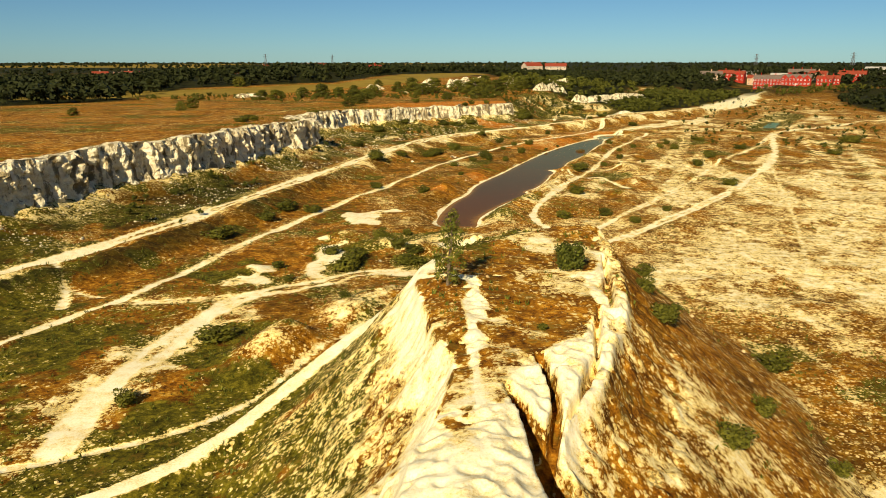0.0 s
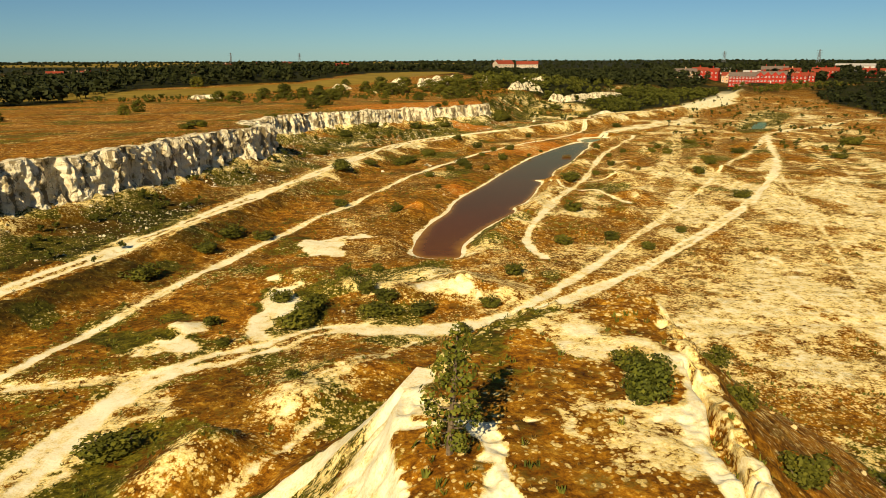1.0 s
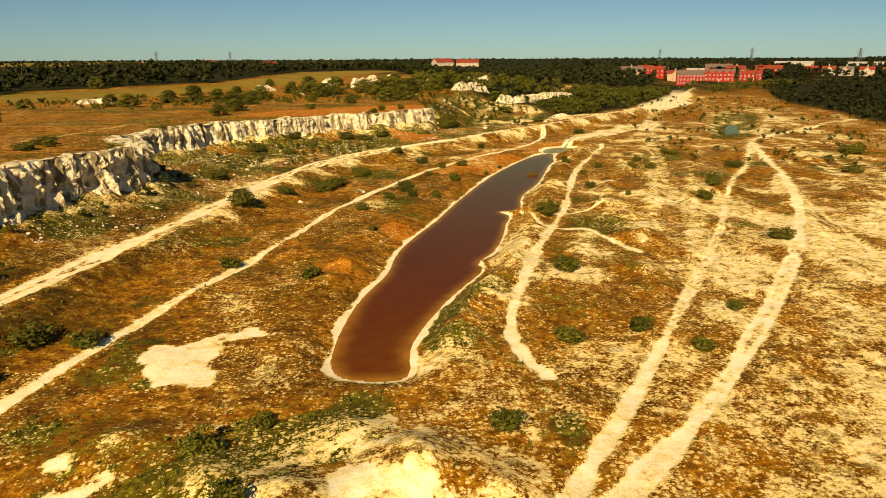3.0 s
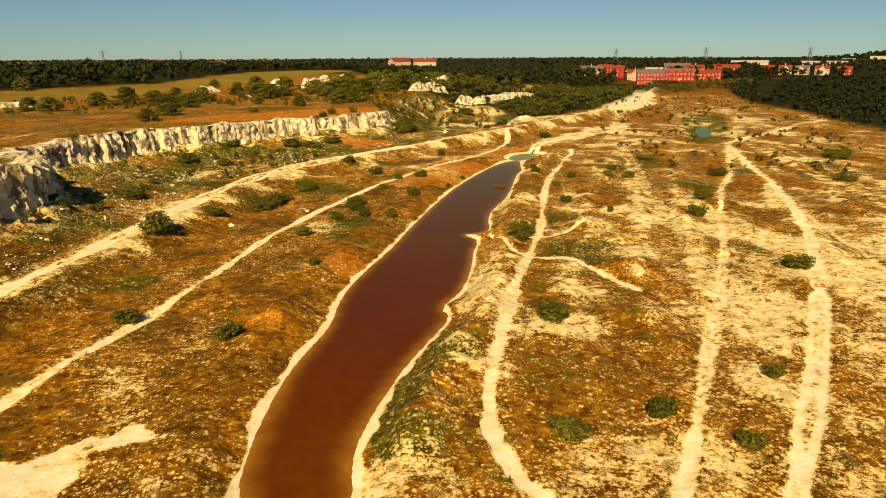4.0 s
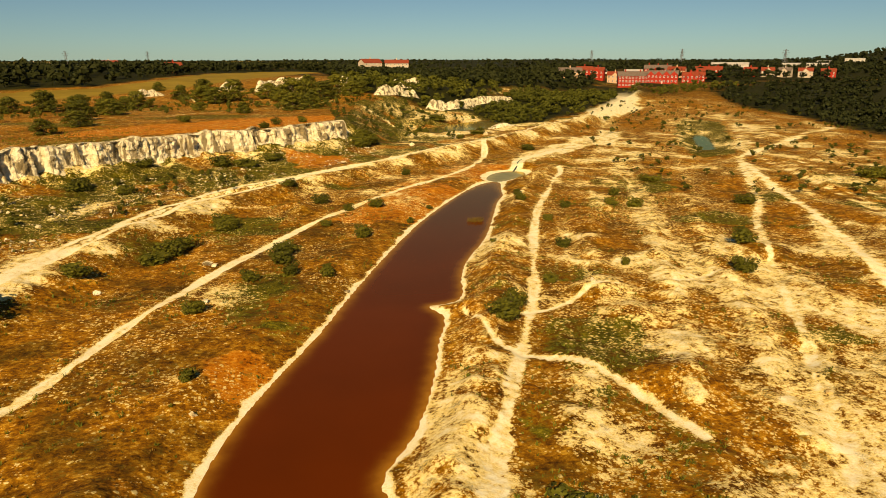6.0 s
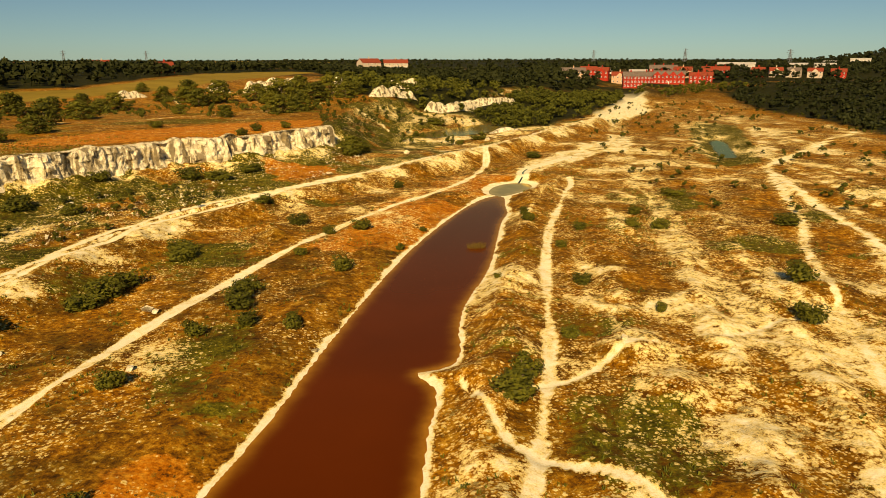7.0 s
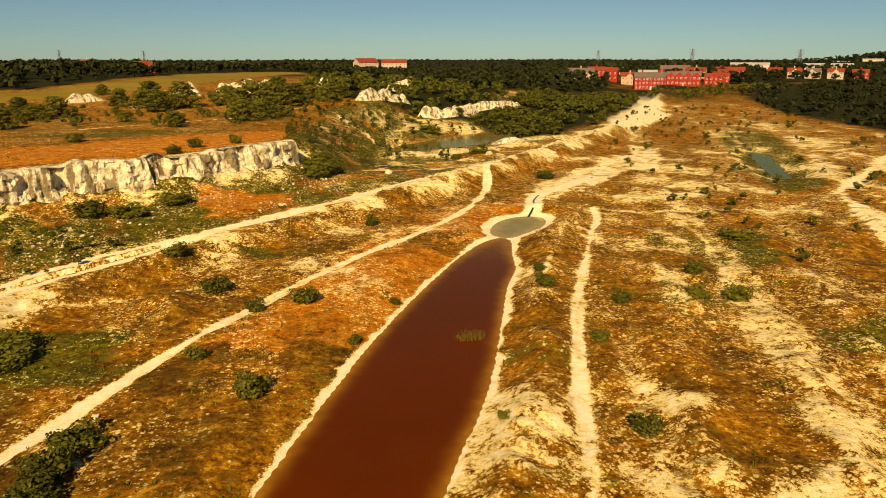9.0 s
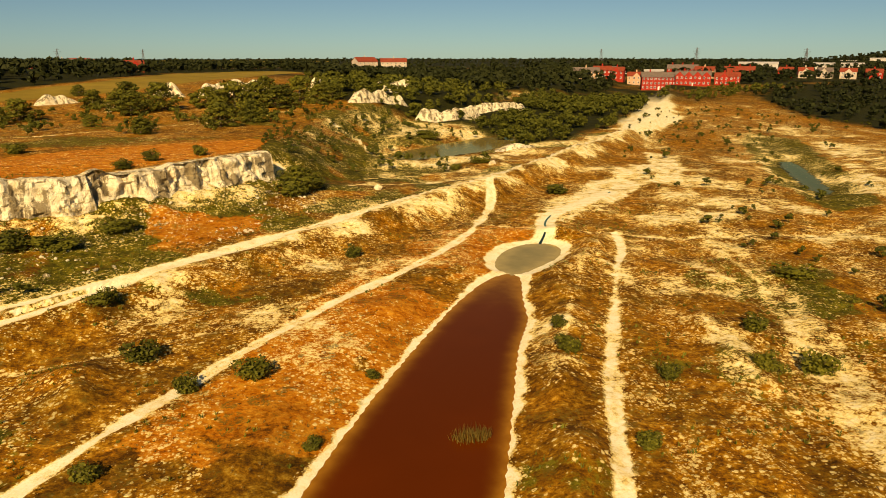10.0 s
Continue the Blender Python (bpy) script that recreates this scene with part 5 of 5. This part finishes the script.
            win = part("window", WINDOW_ME, root)
            win.location = (wx, -d / 2 - 0.02 - out, wz)
            part("pane", PANE_ME, win)
    if cols:
        bm = bmesh.new()
        box(bm, -0.55, 0.55, -d / 2 - 0.12, -d / 2 + 0.02, -0.2, 2.0)
        part("door", bm_mesh("door", bm, FRAME_WHITE), root)
    return tagged(root, label, category, group)


HOUSES = [
    (273.7, 609.2, -22, 22, 10, 8.2, BRICK, ROOF_GREY, "three-storey red-brick block with white windows and slate roof", 9, 3, 2, 0),
    (292.0, 597.5, -31, 22, 9, 6.6, BRICK, ROOF_GREY, "red-brick terrace with gabled bays and white windows", 8, 2, 2, 4),
    (262.0, 672.0, -20, 13, 9, 6.4, BRICK, ROOF_RED, "red-brick house with red tiled roof", 4, 2, 1, 0),
    (276.0, 676.0, -34, 11, 9, 6.8, BRICK, ROOF_RED, "red-brick gabled house with red tiled roof", 3, 2, 1, 1),
    (289.0, 669.8, -27, 13, 9, 6.5, BRICK_BUFF, ROOF_RED, "buff-brick house with red tiled roof", 4, 2, 1, 1),
    (300.0, 664.0, -24, 11, 8, 5.6, RENDER_WHITE, ROOF_GREY, "pale rendered house with grey roof", 4, 2, 1, 0),
    (355.2, 718.0, -30, 24, 10, 5.6, BRICK, ROOF_GREY, "long brick terrace with grey slate roof", 8, 2, 3, 0),
    (354.3, 683.5, -42, 15, 10, 6.2, BRICK_BUFF, ROOF_RED, "buff gabled house with red tiled roof", 4, 2, 1, 1),
    (246.8, 666.9, -18, 19, 9, 5.4, BRICK_BUFF, ROOF_GREY, "low buff-brick building at the edge of the scrub", 6, 2, 1, 0),
    (317.1, 600.3, -36, 12, 8, 5.4, BRICK, ROOF_RED, "small red-brick house among trees", 4, 2, 1, 1),
    (330.0, 612.0, -30, 11, 8, 5.2, BRICK, ROOF_RED, "small red-brick house among trees", 4, 2, 1, 0),
    (392.5, 694.2, -36, 23, 9, 6.0, BRICK, ROOF_RED, "red-brick terrace with red tiled roof", 7, 2, 3, 0),
    (372.0, 668.0, -30, 14, 9, 5.6, BRICK, ROOF_RED, "red-brick house with red tiled roof", 4, 2, 1, 0),
    (432.6, 689.8, -46, 11, 9, 5.6, BRICK, ROOF_RED, "red-brick house with pale gable", 3, 2, 1, 1),
    (446.0, 684.0, -30, 11, 9, 5.6, RENDER_WHITE, ROOF_RED, "pale rendered house with red roof", 3, 2, 1, 1),
    (459.0, 677.0, -50, 11, 9, 5.6, RENDER_WHITE, ROOF_GREY, "pale rendered house with grey roof", 3, 2, 1, 1),
    (474.0, 669.0, -41, 12, 9, 5.6, RENDER_WHITE, ROOF_RED, "pale rendered house with red roof", 3, 2, 1, 1),
    (490.0, 660.0, -38, 12, 9, 5.4, BRICK, ROOF_RED, "red-brick house with red tiled roof", 3, 2, 1, 0),
]
for x, y, face, w, d, h, wall, roof, label, cols, st, ch, ga in HOUSES:
    house(x, y, face, w, d, h, wall, roof, label, cols, st, None, ch, ga, group="houses beyond the quarry")
house(108.1, 882.7, 24, 22, 13, 6.6, RENDER_WHITE, ROOF_RED, "pale house with red tiled roof above the trees", 5, 2, 10.2, 1, 0, group="houses on the ridge")
house(135.4, 874.3, -8, 25, 11, 6.0, RENDER_WHITE, ROOF_RED, "long pale house with red tiled roof above the trees", 6, 2, 10.4, 1, 0, group="houses on the ridge")
house(-61.4, 655.0, 20, 11, 8, 4.6, BRICK, ROOF_RED, "red-brick house half hidden by dark trees", 5, 2, None, 1, 1, group="houses on the ridge")
for x, y, face, w, d, h, label in (
        (345.6, 814.0, -26, 18, 14, 5, "white sheet-metal warehouse roof behind the houses"), (359.4, 773.2, -28, 17, 14, 6, "white sheet-metal warehouse behind the houses"),
        (507.9, 833.1, -36, 40, 18, 5.5, "long white sheet-metal warehouse"), (599.8, 837.4, -40, 62, 18, 5, "very long white sheet-metal warehouse"),
        (1026.9, 1287.5, -42, 38, 20, 6, "white farm shed on the far hillside"), (1059.1, 1258.0, -43, 33, 18, 6, "white farm shed on the far hillside")):
    house(x, y, face, w, d, h, SHED_WHITE, SHED_WHITE, label, chimneys=0, category="warehouse", group="warehouses")
rng = np.random.RandomState(31)
for k in range(26):
    a = -0.44 + 0.011 * k + rng.uniform(-0.004, 0.004)
    dist = rng.uniform(860, 1080)
    house(dist * math.sin(a), dist * math.cos(a), rng.uniform(0, 40), rng.uniform(9, 20), 9, rng.uniform(5, 6.5), (BRICK, BRICK, RENDER_WHITE, BRICK_BUFF)[rng.randint(4)],
          (ROOF_RED, ROOF_RED, ROOF_GREY)[rng.randint(3)], "village house with tiled roof far beyond the wood", 3, 2, group="village houses")


def pylon(x, y, tall, turn):
    """A lattice tower: four legs, braces, three cross-arms."""
    root = new("pylon")
    root.matrix_world = pose(x, y, height(x, y) - 0.5, 0, 0, turn)
    half = lambda z: 4.2 * (1 - z / tall) ** 1.3 + 0.5
    levels = [tall * f for f in (0, 0.2, 0.38, 0.54, 0.68, 0.8, 0.9, 1.0)]
    for sx in (-1, 1):
        for sy in (-1, 1):
            bm = bmesh.new()
            tube(bm, [(sx * half(z), sy * half(z), z) for z in levels], [0.32] * len(levels), 4)
            part("leg", bm_mesh("leg", bm, STEEL), root)
    for lo, hi in zip(levels, levels[1:]):
        a, b = half(lo), half(hi)
        bm = bmesh.new()
        for s in (-1, 1):
            for p, q in (((-a, s * a, lo), (b, s * b, hi)), ((a, s * a, lo), (-b, s * b, hi)), ((s * a, -a, lo), (s * b, b, hi)), ((s * a, a, lo), (s * b, -b, hi))):
                tube(bm, [p, q], [0.16, 0.16], 4)
        part("brace", bm_mesh("brace", bm, STEEL), root)
    for z, arm in ((tall * 0.68, 7), (tall * 0.8, 9), (tall * 0.92, 6.5)):
        bm = bmesh.new()
        for s in (-1, 1):
            tube(bm, [(0, s * 0.4, z), (arm, 0, z + 0.5)], [0.25, 0.12], 4)
            tube(bm, [(0, s * 0.4, z), (-arm, 0, z + 0.5)], [0.25, 0.12], 4)
            tube(bm, [(0, 0, z + 2.2), (s * arm, 0, z + 0.5)], [0.16, 0.12], 4)
        part("cross_arm", bm_mesh("cross_arm", bm, STEEL), root)
    return tagged(root, "grey steel lattice power pylon on the skyline", "pylon", "power pylons")


pylon(736.9, 1712.9, 34, 20)
pylon(813.8, 1445.8, 36, 10)
pylon(969.8, 1335.8, 34, 0)
pylon(-560, 2300, 40, 30)
pylon(-380, 2500, 40, 30)

# ---- chalk outcrops on the banks beyond the plateau ----
for k, (line, out_by, tall) in enumerate((
        ([(-44.2, 403.9), (-39.1, 409.0), (-32.2, 413.6)], 0.6, 1.8), ([(-15.2, 430.7), (-8, 428), (-2.6, 424.5)], 0.6, 3.0), ([(1.6, 419.4), (7.6, 425.1), (16.4, 430.8), (27.1, 433.1)], 0.8, 3.6),
        ([(49.3, 394.4), (59.5, 403.7), (71.9, 411.9)], 0.6, 2.4), ([(70.8, 397.9), (79.0, 401.3), (85.3, 404.0), (99.1, 413.8)], 0.8, 2.8), ([(96, 432), (112, 440), (128, 452)], 0.6, 2.4),
        ([(-95, 322), (-88, 327), (-80, 329)], 0.5, 1.5), ([(38, 452), (42, 449), (47, 446)], 0.6, 3.0), ([(62, 441), (74, 447), (84, 449)], 0.6, 3.0), ([(80, 333.5), (87, 337), (94, 344)], 0.5, 0.9))):
    p, s = even(line, 0.8)
    t = np.gradient(p, axis=0)
    t /= np.linalg.norm(t, axis=1)[:, None]
    out = np.stack([t[:, 1], -t[:, 0]], 1)
    layers = []
    ends = smooth(s, -0.5, 5) * (1 - smooth(s, s[-1] - 5, s[-1] + 0.5))
    base_z = ground_z(p[:, 0], p[:, 1])
    for j, (u, push) in enumerate(((0, 1.6), (0.2, 1.2), (0.45, 0.8), (0.7, 0.5), (0.92, 0.2), (1, -0.6), (0.9, -1.8), (0.3, -3.6), (-0.1, -5.0))):
        q = p + out * (push + 1.5 * (fnoise(s, s * 0 + j * 0.25, 3.0, 3, k + 1.0) - 0.5))[:, None] * (0.4 + 0.6 * ends)[:, None]
        layers.append(np.column_stack([q, base_z - 0.3 + (1.4 * tall * u * (0.5 + fnoise(s, s * 0 + j * 0.1, 4.0, 3, k + 4.0))) * ends]))
    ob = new("chalk_outcrop", grid_mesh("chalk_outcrop", np.stack(layers, 0).reshape(-1, 3), len(layers), len(s), ROCK_CHALK, False))
    tagged(ob, "low white chalk outcrop breaking out of a scrubby bank", "outcrop", "chalk outcrops")

# ---- bushes and trees ----
BUSH_KINDS = [shrub("bush", 101 + k, 0.8, 1.1, 9 + k % 3, 72, 0.048, LEAF, "dark green scrub bush on dry chalk ground", "scrub bushes") for k in range(5)]
BUSHES = [
    [(-21.3, 62.4, 4.3), (-4.3, 87.9, 4.2), (-12.1, 85.2, 4.3), (17.1, 57.9, 2.1), (27.7, 55.0, 3.2), (15.0, 32.5, 2.3), (20.3, 40.4, 2.0), (-24.2, 48.9, 2.2), (5.2, 34.6, 0.7), (23.9, 37.6, 1.6), (15.5, 50.7, 1.9),
     (-0.2, 88.0, 3.5), (11.2, 100.1, 2.5), (-33.1, 100.3, 4.4), (-29.1, 112.7, 4.0), (-23.0, 119.8, 3.4), (-20.9, 85.6, 1.8), (-18.5, 80.6, 1.6), (-10.4, 71.0, 1.4), (14.6, 44.0, 2.3), (4.0, 82.1, 1.6), (-3.9, 136.2, 2.9)],
    [(4.7, 78.8, 2.4), (9.2, 79.4, 2.7), (8.6, 48.5, 1.6), (-11.7, 89.3, 3.5), (-6.1, 92.9, 2.9), (-3.8, 90.3, 2.7), (-16.1, 171.8, 5.7), (25.6, 134.9, 3.8), (-27.1, 120.0, 4.5), (-13.6, 142.6, 2.7), (62.8, 172.7, 3.6), (31.2, 111.3, 2.1),
     (-8.8, 99.6, 2.8), (-15.5, 92.3, 3.0), (-5.4, 103.0, 1.9), (7.1, 88.9, 2.3), (31.6, 164.8, 3.9), (11.2, 189.1, 3.4), (4.0, 157.3, 1.8), (26.4, 219.2, 3.1), (27.4, 116.1, 2.5), (39.0, 120.0, 2.0), (-23.4, 192.9, 4.3), (20.2, 114.7, 3.0)],
    [(3.0, 212.9, 4.9), (-2.7, 196.5, 4.4), (36.8, 250.6, 2.6), (-13.4, 244.0, 4.1), (-20.5, 228.4, 5.5), (-10.9, 186.1, 4.0), (3.6, 208.7, 3.9), (33.6, 168.1, 3.0), (129.3, 225.0, 6.5), (109.8, 197.3, 4.8), (59.6, 145.5, 3.8),
     (-1.6, 199.4, 4.9), (-4.0, 192.7, 4.0), (12.0, 195.7, 3.4), (12.2, 184.4, 2.4), (16.3, 182.6, 2.2), (7.8, 182.7, 2.4), (50.7, 178.2, 1.5), (40.2, 175.0, 1.8), (47.5, 189.5, 2.5), (2.7, 173.3, 2.5), (-13.3, 226.7, 3.4), (87.6, 207.8, 4.3)],
    [(69.1, 181.9, 4.3), (52.5, 223.3, 1.9), (22.3, 200.1, 2.9), (10.9, 192.0, 3.1), (69.4, 211.6, 3.1), (65.4, 212.0, 2.4), (51.3, 217.9, 2.3), (38.9, 192.6, 1.0), (57.3, 212.7, 1.9), (17.7, 223.9, 3.3), (75.7, 283.8, 4.8), (30.5, 275.3, 6.4),
     (70.2, 312.9, 5.1), (67.9, 360.8, 7.1), (63.9, 310.8, 2.2), (0.1, 249.8, 5.3), (9.8, 255.7, 4.6), (29.9, 282.2, 4.5), (17.7, 207.5, 1.9), (22.1, 218.0, 2.2), (12.6, 234.5, 2.9), (4.9, 249.7, 5.6), (69.1, 219.5, 2.7), (83.9, 232.4, 4.9)],
    [(50.9, 203.7, 1.9), (30.4, 208.8, 1.4), (35.4, 218.2, 1.3), (11.0, 275.5, 2.6), (8.4, 269.6, 3.0), (17.1, 280.3, 2.7), (33.5, 279.5, 5.0), (-48.3, 182.8, 2.8), (-50.4, 177.9, 4.5), (-39.7, 216.6, 4.2), (-51.1, 187.4, 4.5), (-11.0, 288.7, 3.6)],
]
rng = np.random.RandomState(41)
for cluster in BUSHES:
    for x, y, w in cluster:
        copy_thing(BUSH_KINDS[rng.randint(5)], placed(x, y, w, rng.uniform(0, 360), 0.05, rng.uniform(0.65, 0.85) - 0.3 * min(1, max(0, (w - 2.5) / 2))))
for ob in BUSH_KINDS:
    for o in (*ob.children, ob):
        bpy.data.objects.remove(o)

TREE_KINDS = [tree("tree", 141 + k, 1.0, 1.15, 22, 110, 0.036, LEAF, "bushy dark green tree on the plateau above the quarry", "plateau trees", 0.02) for k in range(4)]
TREES = [(-4.3, 383.8, 9.0), (-17.9, 406.9, 7.5), (-35.4, 365.9, 7.3), (-35.2, 324.0, 6.6), (15.7, 333.4, 7.0), (28.3, 384.5, 9.6), (0.9, 325.1, 3.5), (21.1, 386.3, 8.7), (7.6, 388.4, 7.9), (-13.0, 343.6, 3.8), (1.8, 318.5, 3.9),
         (34.4, 399.8, 9.2), (23.7, 412.1, 7.8), (-39.0, 436.3, 4.4), (-34.7, 262.6, 4.1), (-37.0, 355.4, 5.5), (-10.8, 374.4, 7.2), (-15.9, 387.1, 7.6), (22.4, 345.9, 6.1), (-65.9, 338.5, 6.3), (-36.1, 298.2, 6.0), (-59.9, 353.6, 5.7)]
TREES_WEST = [(-84.2, 230.6, 3.5), (-70.8, 305.7, 6.2), (-78, 309, 5.0), (-32.6, 279.3, 5.2), (17.0, 369.4, 9.7), (-120.0, 426.6, 6.6), (-58.0, 342.8, 7.5), (-50, 346, 6.0), (-85.9, 245.2, 4.0), (-107.3, 207.3, 3.0), (12, 378, 7), (40, 392, 7), (45, 405, 6.5),
              (-46, 370, 6.0), (-52, 362, 5.0), (-25, 395, 6.0), (31.5, 279.5, 5.0)]
for x, y, h in TREES + TREES_WEST:
    copy_thing(TREE_KINDS[rng.randint(4)], placed(x, y, h * 1.15, rng.uniform(0, 360), 0.1, rng.uniform(0.62, 0.85)))
for ob in TREE_KINDS:
    for o in (*ob.children, ob):
        bpy.data.objects.remove(o)

birch = tree("birch_tree", 161, 4.9, 2.1, 22, 70, 0.085, LEAF_BRIGHT, "slender young green birch on the chalk knoll", "", 0.1)
birch.matrix_world = placed(0.3, 41.3, 1.0, 30, 0.1)
round_bush = shrub("bush", 163, 1.9, 2.6, 13, 120, 0.09, LEAF_BRIGHT, "round green bush on the chalk knoll", "")
round_bush.matrix_world = placed(8.3, 45.2, 1.0, 0, 0.05)


def reeds():
    """A clump of reeds that stands in the pond."""
    rng = np.random.RandomState(171)
    n = 420
    a, r = rng.uniform(0, 6.28, n), np.sqrt(rng.rand(n))
    x, y = 1.25 * r * np.cos(a), 0.75 * r * np.sin(a)
    h, lean, turn = rng.uniform(0.25, 0.75, n), rng.normal(size=(n, 2)) * 0.16, rng.uniform(0, 3.14, n)
    wx, wy = 0.02 * np.cos(turn), 0.02 * np.sin(turn)
    z0 = np.full(n, -0.4)
    v = np.stack([np.stack([x - wx, y - wy, z0], 1), np.stack([x + wx, y + wy, z0], 1), np.stack([x + lean[:, 0] + wx * 0.3, y + lean[:, 1] + wy * 0.3, h], 1), np.stack([x + lean[:, 0] - wx * 0.3, y + lean[:, 1] - wy * 0.3, h], 1)], 1).reshape(-1, 3)
    ob = new("reed_clump", raw_mesh("reed_clump", v, np.arange(4 * n).reshape(-1, 4), REED))
    ob.location = (40.6, 208.2, WATER_Z)
    return tagged(ob, "small clump of brown reeds standing in the red pond", "reeds")


reeds()


# ---- loose stones and dry tufts ----
def stone_shape(rng):
    bm = bmesh.new()
    bmesh.ops.create_icosphere(bm, subdivisions=1, radius=0.5)
    v = np.array([p.co for p in bm.verts])
    f = np.array([[q.index for q in p.verts] for p in bm.faces])
    bm.free()
    return v * rng.uniform(0.5, 1.3, (len(v), 1)) * (1.0, 0.75, 0.6), f


def scatter_many(name, label, category, protos, xs, ys, sizes, material, rng, sink=0.12, tall=1.0):
    zs = ground_z(xs, ys)
    vs, fs, base = [], [], 0
    kinds = rng.randint(len(protos), size=len(xs))
    for k, (v, f) in enumerate(protos):
        i = np.nonzero(kinds == k)[0]
        a = rng.uniform(0, 6.28, len(i))
        c, s, w = np.cos(a)[:, None], np.sin(a)[:, None], sizes[i][:, None]
        px = (v[None, :, 0] * c - v[None, :, 1] * s) * w + xs[i][:, None]
        py = (v[None, :, 0] * s + v[None, :, 1] * c) * w + ys[i][:, None]
        pz = (v[None, :, 2] * tall + sink) * w + zs[i][:, None]
        vs.append(np.stack([px, py, pz], -1).reshape(-1, 3))
        fs.append((f[None] + (np.arange(len(i)) * len(v))[:, None, None] + base).reshape(-1, f.shape[1]))
        base += len(i) * len(v)
    return tagged(new(name, raw_mesh(name, np.vstack(vs), np.vstack(fs), material)), label, category, kind="stuff")


rng = np.random.RandomState(51)
STONES = [stone_shape(rng) for _ in range(6)]


def near_places(count, keep, area=(-52, 85, 30, 275)):
    """Places on the near ground that pass a test of what covers them there; closer towards the middle of the quarry."""
    xs, ys = rng.uniform(area[0], area[1], count), rng.uniform(area[2], area[3], count)
    cover = terrain(xs, ys)
    dry = (into(xs, ys, POND_R, 30) < -0.4) & (into(xs, ys, POOL_R, 30) < -0.4)
    ok = keep(xs, ys, cover) & dry
    return xs[ok], ys[ok]


def talus_test(xs, ys, c):
    road = to_line(xs, ys, ROAD_R)
    edge = to_line(xs, ys, EDGE_R)
    on = (road[0] * road[1] > 2.5) & (edge[0] * edge[1] < -0.5) & (ys < 285)
    return on & (fnoise(xs, ys, 7, 4, 12.0) > 0.5)


xs, ys = near_places(38000, talus_test, (-60, 34, 80, 285))
scatter_many("talus_rubble", "white chalk rubble fallen below the cliff", "rubble", STONES, xs, ys, rng.uniform(0.08, 0.26, len(xs)) + 0.6 * rng.rand(len(xs)) ** 10, ROCK_CHALK, rng)
xs, ys = near_places(13000, lambda x, y, c: (c[1] > 0.22) & (c[1] < 0.7) & (rng.rand(len(x)) < 0.5))
scatter_many("chalk_stones", "loose white chalk stones strewn over the ground", "stones", STONES, xs, ys, rng.uniform(0.07, 0.17, len(xs)) + 0.4 * rng.rand(len(xs)) ** 14, BUFF_CHALK, rng)


def tuft_shape(rng, blades):
    v, f = [], []
    for b in range(blades):
        a, lean, w = rng.uniform(0, 6.28), rng.uniform(0.1, 0.45), rng.uniform(0.05, 0.11)
        c, s = math.cos(a), math.sin(a)
        x, y = rng.uniform(-0.2, 0.2, 2)
        v += [(x - w * s, y + w * c, -0.1), (x + w * s, y - w * c, -0.1), (x + lean * c + 0.5 * w * s, y + lean * s - 0.5 * w * c, rng.uniform(0.5, 0.9)), (x + lean * c - 0.5 * w * s, y + lean * s + 0.5 * w * c, rng.uniform(0.5, 0.9))]
        f.append([4 * b, 4 * b + 1, 4 * b + 2, 4 * b + 3])
    return np.array(v), np.array(f)


TUFTS = [tuft_shape(rng, 6) for _ in range(6)]
xs, ys = near_places(36000, lambda x, y, c: (c[1] < 0.5) & (c[2] < 0.5) & (fnoise(x, y, 3.0, 3, 15.0) > 0.45))
scatter_many("dry_tufts", "tufts of dry golden grass and weeds", "grass", TUFTS, xs, ys, rng.uniform(0.12, 0.3, len(xs)), STRAW, rng, 0.0, 0.7)
xs, ys = near_places(30000, lambda x, y, c: (c[1] < 0.6) & ((c[2] > 0.35) | (fnoise(x, y, 5.0, 3, 25.0) > 0.62)))
scatter_many("green_weeds", "low green weeds on the banks", "weeds", TUFTS, xs, ys, rng.uniform(0.2, 0.5, len(xs)), LEAF_BRIGHT, rng, 0.0, 0.75)

for x, y, s in ((-8.2, 88.5, 0.9), (43.6, 171.5, 0.9), (2.5, 190.3, 1.3), (3.3, 189.6, 0.9), (-8, 182, 1.0), (12, 199, 0.8), (3.5, 176, 0.9), (62, 311.5, 1.8), (71.5, 310, 2.2), (44, 282, 1.6), (-20, 205, 1.1), (5, 152, 0.8), (18, 178, 0.7)):
    v, f = stone_shape(rng)
    bm = bmesh.new()
    bv = [bm.verts.new(p * s) for p in v]
    for q in f:
        bm.faces.new([bv[i] for i in q])
    bmesh.ops.subdivide_edges(bm, edges=bm.edges[:], cuts=1, use_grid_fill=True)
    for p in bm.verts:
        p.co += p.co.normalized() * s * 0.09 * (noise.noise(p.co * 3 / s) + 0.3)
    ob = new("boulder", bm_mesh("boulder", bm, ROCK_CHALK))
    ob.matrix_world = pose(x, y, height(x, y) + 0.12 * s, 0, 0, rng.uniform(0, 360))
    tagged(ob, "rough white chalk boulder on dry ground", "boulder", "chalk boulders")
